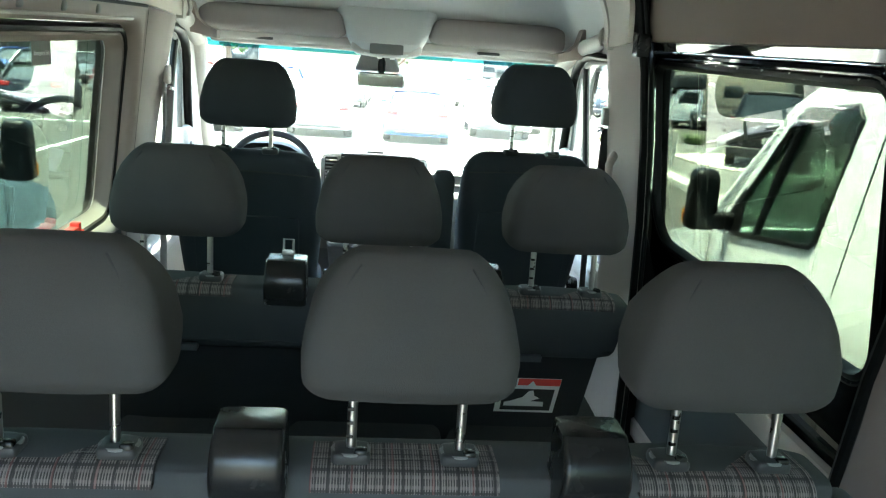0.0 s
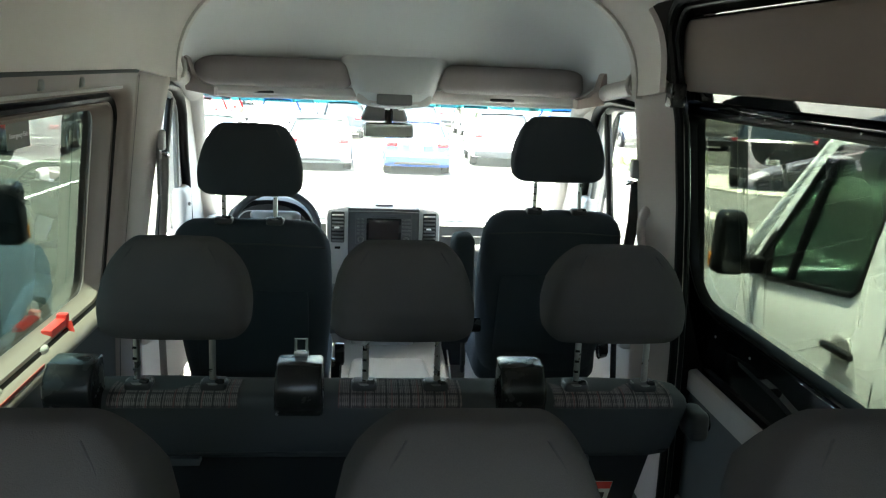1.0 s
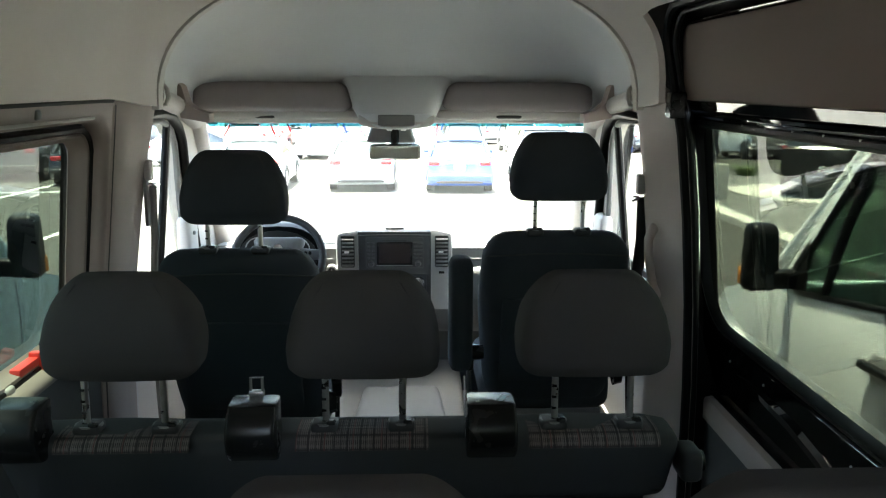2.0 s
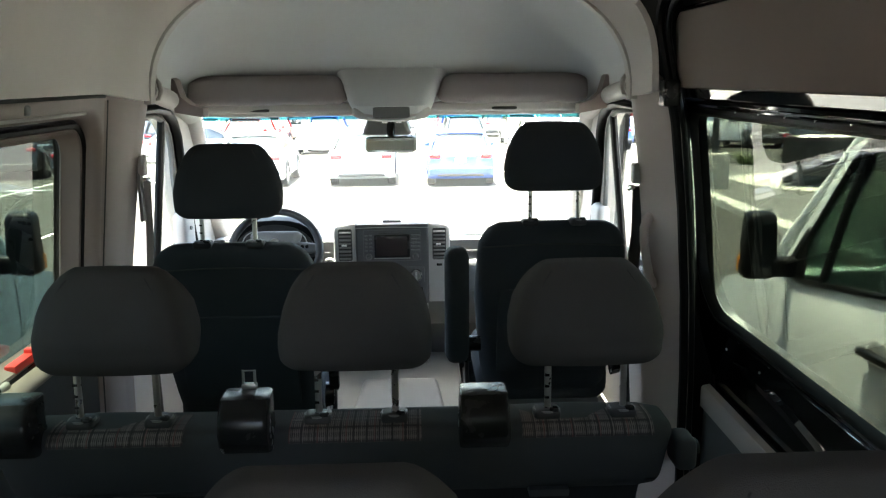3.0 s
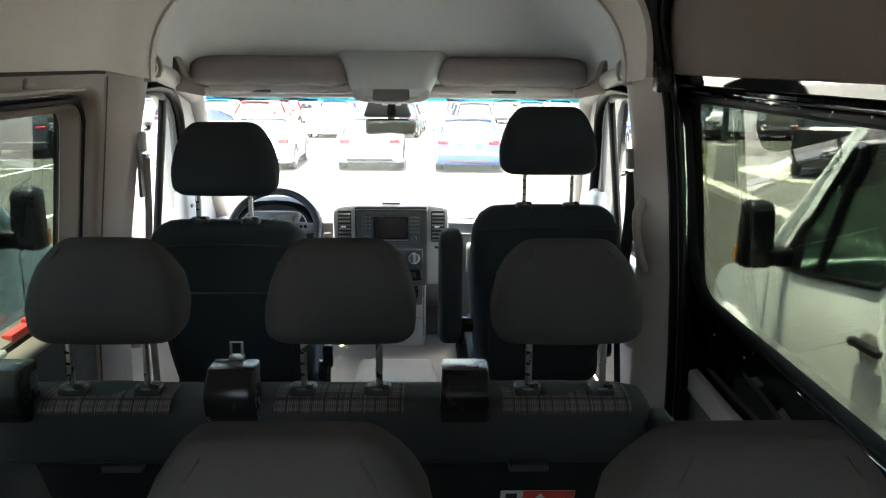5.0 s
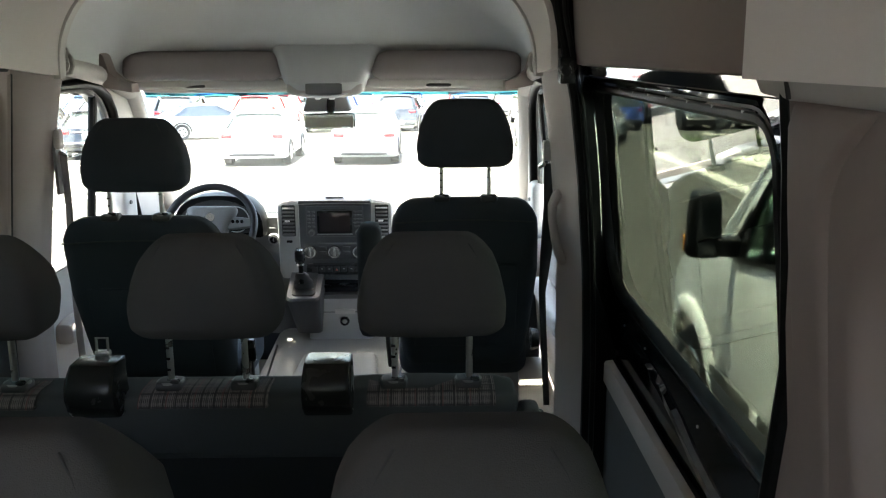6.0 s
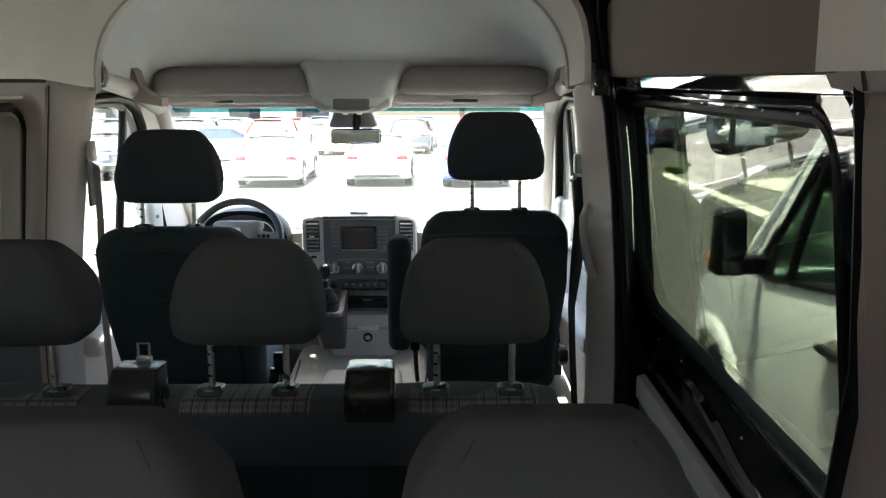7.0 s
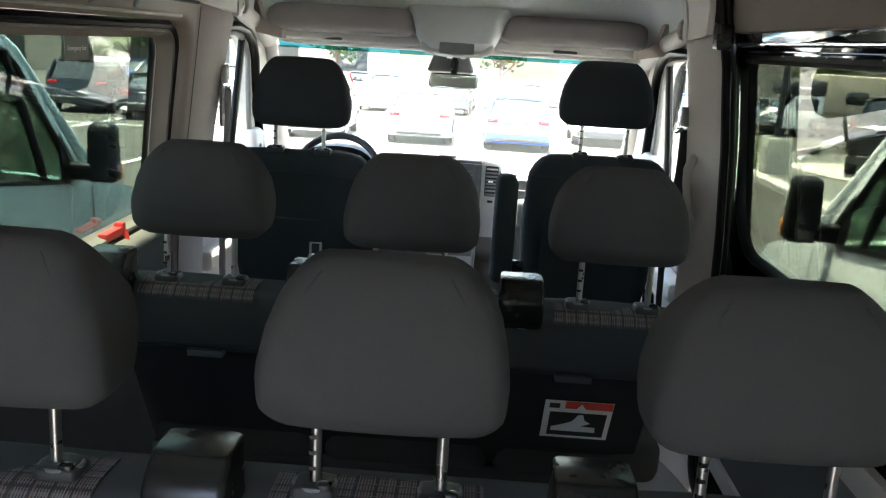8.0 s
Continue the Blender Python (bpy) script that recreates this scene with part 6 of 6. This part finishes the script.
def neighbour_van(label, pt, at, mirror_side):
    """A parked van with open glass, local x away from its side wall centre, nose to +y; origin on the ground, at the door's front edge."""
    v = thing("cargo_van", label, "van", at, group="parked vans")
    hw = 0.99

    def xs(z):
        return table([(0.2, 0.93), (0.45, 0.965), (0.6, 0.978), (0.8, 0.985), (0.95, 0.987), (1.1, 0.985), (1.2, 0.978), (1.3, 0.964), (1.45, 0.944), (2.05, 0.85), (2.4, 0.80), (2.6, 0.72)], z)

    win = [(-1.04, 1.43), (-1.00, 1.39), (-0.24, 1.275), (-0.13, 1.295), (-0.53, 1.93), (-0.62, 2.01), (-1.03, 2.06), (-1.09, 2.01)]
    for s in (-1, 1):
        rings_y = [-4.2, -2.6, -1.45, -1.285]
        # side behind the cab
        rings = []
        for y in rings_y:
            rings.append([(s * xs(z), y, z) for z in (0.36, 0.45, 0.6, 0.8, 0.95, 1.1, 1.2, 1.3, 1.45, 1.7, 2.05, 2.4, 2.52)])
        part("side_panel", solid(loft(rings, closed=False), 0.02), pt, v)
        door_out = [(-1.28, 0.36), (-0.02, 0.36), (0.025, 0.70), (0.03, 1.10), (0.03, 1.22), (-0.02, 1.29), (-0.47, 1.96), (-0.60, 2.10), (-1.28, 2.14)]
        cut = panel(door_out, [win], lambda y, z, t, s=s: (s * (xs(z) - t), y, z), 0.03, LEVELS)
        d = part("door", cut, pt, v, "front door")
        part("pane", sheet(win, (), lambda y, z, t, s=s: (s * (xs(z) - 0.012 - t), y, z), 0.004), GLASS_GREEN, d, "green tinted window pane")
        part("window_seal", tube([(s * (xs(z) + 0.002), y, z) for y, z in win], 0.014, 8, 1, True), RUBBER, d, "black window seal")
        part("window_divider", tube([(s * (xs(1.31) + 0.0), -0.48, 1.315), (s * (xs(1.65) + 0.002), -0.54, 1.65), (s * (xs(2.01) + 0.002), -0.62, 2.01)], 0.022, 8), RUBBER, d, "black window divider")
        part("corner_cover", sheet([(-0.30, 1.28), (-0.06, 1.27), (-0.24, 1.55)], (), lambda y, z, t, s=s: (s * (xs(z) + 0.008 - t), y, z), 0.012), MIRROR_SHELL, d, "black mirror base")
        part("recess", rbox(0.006, 0.075, 0.062, 0.005, 6, lambda x, y, z, s=s: (s * xs(1.08) + x, -1.03 + y * math.sqrt(max(0.05, 1 - (z / 0.075) ** 2)), 1.145 + z)), SILVER, d)
        part("door_handle", rbox(0.020, 0.115, 0.019, 0.014, 6, lambda x, y, z, s=s: (s * (xs(1.1) + 0.032) + x, -1.045 + y, 1.148 + z - 0.03 * y)), MIRROR_SHELL, d, "black door handle")
        part("crease", tube([(s * (xs(0.86) - 0.004), y, z) for y, z in ((-4.1, 1.0), (-1.39, 0.985), (-0.8, 0.92), (-0.27, 0.857))], 0.0055, 8), pt, v, "pressed crease along the side")
        for y in (-1.282,):
            part("gap", tube([(s * (xs(z) + 0.0005), y, z) for z in (0.4, 0.7, 1.0, 1.3, 1.7, 2.0)], 0.005, 6), RUBBER, v, "dark door gap")
        part("gap", tube([(s * (xs(z) + 0.0005), y, z) for y, z in ((-0.02, 0.40), (0.025, 0.70), (0.03, 1.0), (0.03, 1.2))], 0.005, 6), RUBBER, v, "dark door gap")
        part("sill", rbox(0.02, 1.40, 0.13, 0.012, 6, lambda x, y, z, s=s: (s * (xs(0.50 + z) + 0.008) + x, -1.36 + y, 0.50 + z)), PANEL_DARK, v, "matt dark sill cladding")
        # front wing with the wheel arch cut out
        arch_pts = [(0.44 + 0.415 * math.cos(a), 0.37 + 0.415 * math.sin(a)) for a in [math.pi * k / 14 for k in range(15)]]
        wing = [(0.033, 0.37)] + arch_pts[::-1] + [(0.98, 0.40), (1.04, 0.60), (0.96, 0.90), (0.74, 1.06), (0.42, 1.16), (0.033, 1.23)]
        wb = panel(wing, (), lambda y, z, t, s=s: (s * (xs(z) - t - 0.16 * max(0, y - 0.35) ** 2), y, z), 0.03, LEVELS[:7])
        part("front_wing", wb, pt, v)
        flare = lambda r, d, k: (s * (xs(0.37 + r * math.sin(k)) - 0.16 * max(0, 0.44 + r * math.cos(k) - 0.35) ** 2 + d), 0.44 + r * math.cos(k), 0.37 + r * math.sin(k))
        part("arch_lip", loft([[flare(r, d, math.pi * (0.02 + 0.96 * i / 20)) for i in range(21)] for r, d in ((0.405, -0.03), (0.408, 0.020), (0.416, 0.032), (0.465, 0.030), (0.500, 0.016), (0.515, 0.001))], closed=False), pt, v, "flared wheel arch lip")
        wheel_at(v, s * (hw - 0.15), 0.44, 0.345, 0.24, s)
        wheel_at(v, s * (hw - 0.15), -3.3, 0.345, 0.24, s)
        m = part("wing_mirror", rbox(0.085, 0.065, 0.175, 0.045, 8, lambda x, y, z, s=s: (s * 1.135 + x * (1 - 0.12 * z / 0.17), -0.13 + y + 0.03 * z, 1.44 + z)), MIRROR_SHELL, v, "tall black wing mirror")
        part("mirror_glass", rbox(0.056, 0.004, 0.100, 0.003, 5, None, (s * 1.130, -0.194, 1.475)), MIRROR_DARK_REFLECTION, m)
        part("mirror_glass", rbox(0.056, 0.004, 0.030, 0.003, 5, None, (s * 1.135, -0.197, 1.325)), MIRROR_DARK_REFLECTION, m)
        part("arm", rbox(0.08, 0.04, 0.05, 0.025, 6, lambda x, y, z, s=s: (s * 1.01 + x, -0.17 + y, 1.33 + z)), MIRROR_SHELL, m)
        part("indicator", rbox(0.014, 0.020, 0.045, 0.010, 5, None, (s * 1.215, -0.10, 1.335)), LAMP_AMBER, m, "amber indicator lamp")
        part("screen_pillar", tube([(s * 0.905, 0.17, 1.235), (s * 0.895, 0.05, 1.40), (s * 0.855, -0.24, 1.72), (s * 0.815, -0.48, 2.0), (s * 0.79, -0.72, 2.14)], 0.045, 10), pt, v)
    # bonnet, nose, screen, roof
    rings = []
    for y, z, w in ((0.10, 1.24, 0.92), (0.30, 1.22, 0.91), (0.55, 1.14, 0.89), (0.78, 1.03, 0.84), (0.96, 0.86, 0.78), (1.06, 0.66, 0.74), (1.06, 0.35, 0.74)):
        rings.append([(w * u, y - 0.06 * u * u * (y > 0.5), z - 0.05 * abs(u) ** 3) for u in [(-1 + i / 6) for i in range(13)]])
    part("bonnet", solid(loft(rings, closed=False), 0.02), pt, v)
    part("screen", sheet([(-0.86, 0.0), (0.86, 0.0), (0.78, 1.0), (-0.78, 1.0)], (), lambda a, b, t: (a, lerp(0.16, -0.66, b) - t, lerp(1.24, 2.15, b)), 0.005), GLASS_GREEN, v, "clear windscreen")
    rings = []
    for y, z, w in ((-0.66, 2.14, 0.80), (-1.0, 2.28, 0.82), (-1.4, 2.44, 0.84), (-2.2, 2.55, 0.84), (-4.2, 2.58, 0.84)):
        rings.append([(w * u, y, z - 0.16 * abs(u) ** 4) for u in [(-1 + i / 6) for i in range(13)]])
    part("roof", solid(loft(rings, closed=False), 0.02), pt, v)
    part("rear", box(-0.84, 0.84, -4.2, -4.17, 0.40, 2.45), pt, v)
    part("floor_pan", box(-0.85, 0.85, -4.15, 1.1, 0.38, 0.44), PLASTIC_MATT, v)
    part("partition", box(-0.86, 0.86, -1.62, -1.58, 0.44, 2.3), PANEL_DARK, v)
    part("dash", rbox(0.86, 0.22, 0.18, 0.08, 8, None, (0, -0.22, 1.08)), PLASTIC_MATT, v)
    for x in (-0.48, 0.48):
        part("seat", rbox(0.24, 0.09, 0.42, 0.07, 8, lambda a, b, c, x=x: (x + a, -1.22 + b - 0.25 * c, 1.12 + c)), CLOTH_BLACK, v)
    part("steering_wheel", tube([(-0.46 + 0.19 * math.cos(a), -0.52 + 0.09 * math.sin(a), 1.26 + 0.165 * math.sin(a)) for a in [2 * math.pi * k / 30 for k in range(30)]], 0.016, 8, 1, True), PLASTIC_MATT, v)
    return v


neighbour_van("white panel van parked alongside with green tinted glass", WHITE_PAINT, (2.96, 4.82, 0), -1)
neighbour_van("pale blue-white panel van parked alongside", BLUE_WHITE, (-3.20, 5.19, 0), 1)
single("van_sticker", box(1.934, 1.9405, 4.10, 4.19, 0.585, 0.640), WHITE_INK, "small white paper sticker on the van's door", "sticker", smooth=False)

# ---- planted island with kerb ----
def curve_pts(ctrl, n=10):
    out = []
    P = [Vector((*c, 0)) for c in ctrl]
    for i in range(len(P) - 1):
        p0, p1, p2, p3 = P[max(0, i - 1)], P[i], P[i + 1], P[min(len(P) - 1, i + 2)]
        for k in range(n):
            t = k / n
            out.append(0.5 * ((2 * p1) + (-p0 + p2) * t + (2 * p0 - 5 * p1 + 4 * p2 - p3) * t * t + (-p0 + 3 * p1 - 3 * p2 + p3) * t ** 3))
    out.append(P[-1])
    return out


edge = curve_pts([(8.6, 28.5), (7.2, 26.0), (6.75, 23.0), (6.6, 20.0), (6.3, 16.5), (6.0, 13.5), (5.9, 11.0), (6.6, 9.2), (9.0, 8.2), (16.0, 7.8), (30.0, 7.5)])
sec = [(0.0, 0.0), (0.0, 0.13), (0.02, 0.15), (0.30, 0.155), (0.30, 0.0)]
rows = []
for i, p in enumerate(edge):
    t = (edge[min(i + 1, len(edge) - 1)] - edge[max(i - 1, 0)]).normalized()
    n = Vector((-t.y, t.x, 0))
    rows.append([(p.x + n.x * a, p.y + n.y * a, b + gz(p.y)) for a, b in sec])
single("kerb", loft(rows), CONCRETE, "pale concrete kerb round a planted island", "kerb", kind="structure")
inner = []
for i, p in enumerate(edge):
    t = (edge[min(i + 1, len(edge) - 1)] - edge[max(i - 1, 0)]).normalized()
    n = Vector((-t.y, t.x, 0))
    inner.append((p.x + n.x * 0.29, p.y + n.y * 0.29))
bed = inner + [(30.0, 27.0), (12.0, 28.3)]
single("gravel_bed", sheet(bed, (), lambda a, b, t: (a, b, 0.02 + t + gz(b)), 0.10), GRAVEL, "grey gravel bed inside the kerb", "gravel", kind="structure", smooth=False)
pad = [(12.3 + 4.0 * math.copysign(abs(math.cos(a)) ** 0.7, math.cos(a)), 20.9 + 3.1 * math.copysign(abs(math.sin(a)) ** 0.7, math.sin(a))) for a in [2 * math.pi * k / 40 for k in range(40)]]
single("concrete_pad", sheet(pad, (), lambda a, b, t: (a, b, 0.02 + t + gz(b)), 0.14), CONCRETE, "round-ended pale concrete pad on the island", "paving", kind="structure", smooth=False)


def tuft(name, label, x, y, r, h, n, seed):
    rg = random.Random(seed)
    bm = bmesh.new()
    for k in range(n):
        a = rg.uniform(0, 2 * math.pi)
        d = r * 0.45 * math.sqrt(rg.random())
        b = Vector((x + d * math.cos(a), y + d * math.sin(a), 0.11 + gz(y)))
        lean = Vector((math.cos(a), math.sin(a), 0)) * r * rg.uniform(0.3, 1.1)
        hh = h * rg.uniform(0.55, 1.1)
        side = Vector((-math.sin(a + rg.uniform(-1, 1)), math.cos(a), 0)) * 0.010
        p = [b, b + lean * 0.35 + Vector((0, 0, hh * 0.65)), b + lean + Vector((0, 0, hh))]
        v = [bm.verts.new(p[0] - side), bm.verts.new(p[0] + side), bm.verts.new(p[1] + side * 0.8), bm.verts.new(p[1] - side * 0.8), bm.verts.new(p[2])]
        bm.faces.new((v[0], v[1], v[2], v[3]))
        bm.faces.new((v[3], v[2], v[4]))
    return single(name, bm, GRASS, label, "grass clump", group="ornamental grasses", smooth=False)


for i, (x, y, r, h) in enumerate(((7.4, 21.5, 0.45, 0.7), (8.0, 24.6, 0.45, 0.75), (8.6, 27.2, 0.5, 0.8), (9.6, 27.6, 0.5, 0.8), (7.6, 26.0, 0.4, 0.6), (11.2, 27.8, 0.5, 0.8), (13.0, 27.5, 0.5, 0.8), (16.6, 26.0, 0.5, 0.8), (17.5, 21.0, 0.5, 0.7), (12.0, 16.5, 0.4, 0.5), (15.0, 15.0, 0.4, 0.5), (10.5, 13.5, 0.4, 0.5))):
    tuft("grass_clump", "clump of green ornamental grass in the gravel", x, y, r * 1.15, h * 0.5, 260, 20 + i)

# ---- distance ----
def building(x, y, w, d, h, label):
    b = thing("building", label, "building", (x, y, gz(y)), group="distant buildings")
    part("wall", box(-w / 2, w / 2, -d / 2, d / 2, 0, h), BUILDING, b)
    part("roof", box(-w / 2 - 0.6, w / 2 + 0.6, -d / 2 - 0.6, d / 2 + 0.6, h, h + 0.9, 0.2), ROOFING, b)
    n = max(3, int(w / 6))
    for k in range(n):
        xc0 = -w / 2 + (k + 0.5) * w / n
        wd = part("window", box(xc0 - 1.4, xc0 + 1.4, -d / 2 - 0.06, -d / 2 + 0.1, 1.0, h - 1.2), CAR_GLASS, b)
        part("window_frame", tube([(xc0 - 1.4, -d / 2 - 0.08, 1.0), (xc0 + 1.4, -d / 2 - 0.08, 1.0), (xc0 + 1.4, -d / 2 - 0.08, h - 1.2), (xc0 - 1.4, -d / 2 - 0.08, h - 1.2)], 0.07, 6, 1, True), SILVER, wd)
    return b


building(-30, 82, 44, 12, 5.0, "low stucco commercial building across the car park")
building(34, 86, 50, 12, 5.5, "low stucco commercial building across the road")


def tree(x, y, h, seed):
    rg = random.Random(seed)
    t = thing("tree", "leafy broad tree at the car park's edge", "tree", (x, y, gz(y)), group="distant trees")
    pts = [(0, 0, 0), (0.1, 0.05, h * 0.25), (-0.05, 0.1, h * 0.5), (0, 0, h * 0.8)]
    bms = [tube(pts, [0.28, 0.22, 0.14, 0.04], 8)]
    for k in range(7):
        a = rg.uniform(0, 6.28)
        z0 = h * rg.uniform(0.25, 0.6)
        bms.append(tube([(0, 0, z0), (math.cos(a) * h * 0.12, math.sin(a) * h * 0.12, z0 + h * 0.1), (math.cos(a) * h * 0.25, math.sin(a) * h * 0.25, z0 + h * 0.18)], [0.09, 0.06, 0.02], 6))
    part("trunk", merge(*bms), BARK, t)
    vs, fs = [], []
    for k in range(1600):
        u = Vector((rg.gauss(0, 1), rg.gauss(0, 1), rg.gauss(0, 1))).normalized()
        rr = (0.55 + 0.45 * rg.random()) * (1 + 0.25 * math.sin(5 * u.x + seed) * math.cos(4 * u.z))
        c = Vector((u.x * h * 0.33 * rr, u.y * h * 0.33 * rr, h * 0.66 + u.z * h * 0.32 * rr))
        a = Vector((rg.uniform(-1, 1), rg.uniform(-1, 1), rg.uniform(-1, 1))).normalized() * 0.22
        b = a.cross(u).normalized() * 0.14
        i = len(vs)
        vs += [c - a, c + b, c + a, c - b]
        fs.append((i, i + 1, i + 2, i + 3))
    me = bpy.data.meshes.new("crown")
    me.from_pydata([tuple(v) for v in vs], [], fs)
    me.materials.append(LEAF)
    ob = new("crown", me)
    ob.parent = t
    return t


first = tree(-24, 58, 7.5, 3)
for i, (x, y, sc) in enumerate(((-40, 60, 1.1), (-10, 61, 0.9), (2, 64, 1.0), (12, 60, 0.85), (24, 59, 1.1), (44, 57, 1.0), (58, 60, 1.2), (-56, 58, 1.2))):
    copy_thing(first, pose(x, y, gz(y), 0, 0, 47 * i))
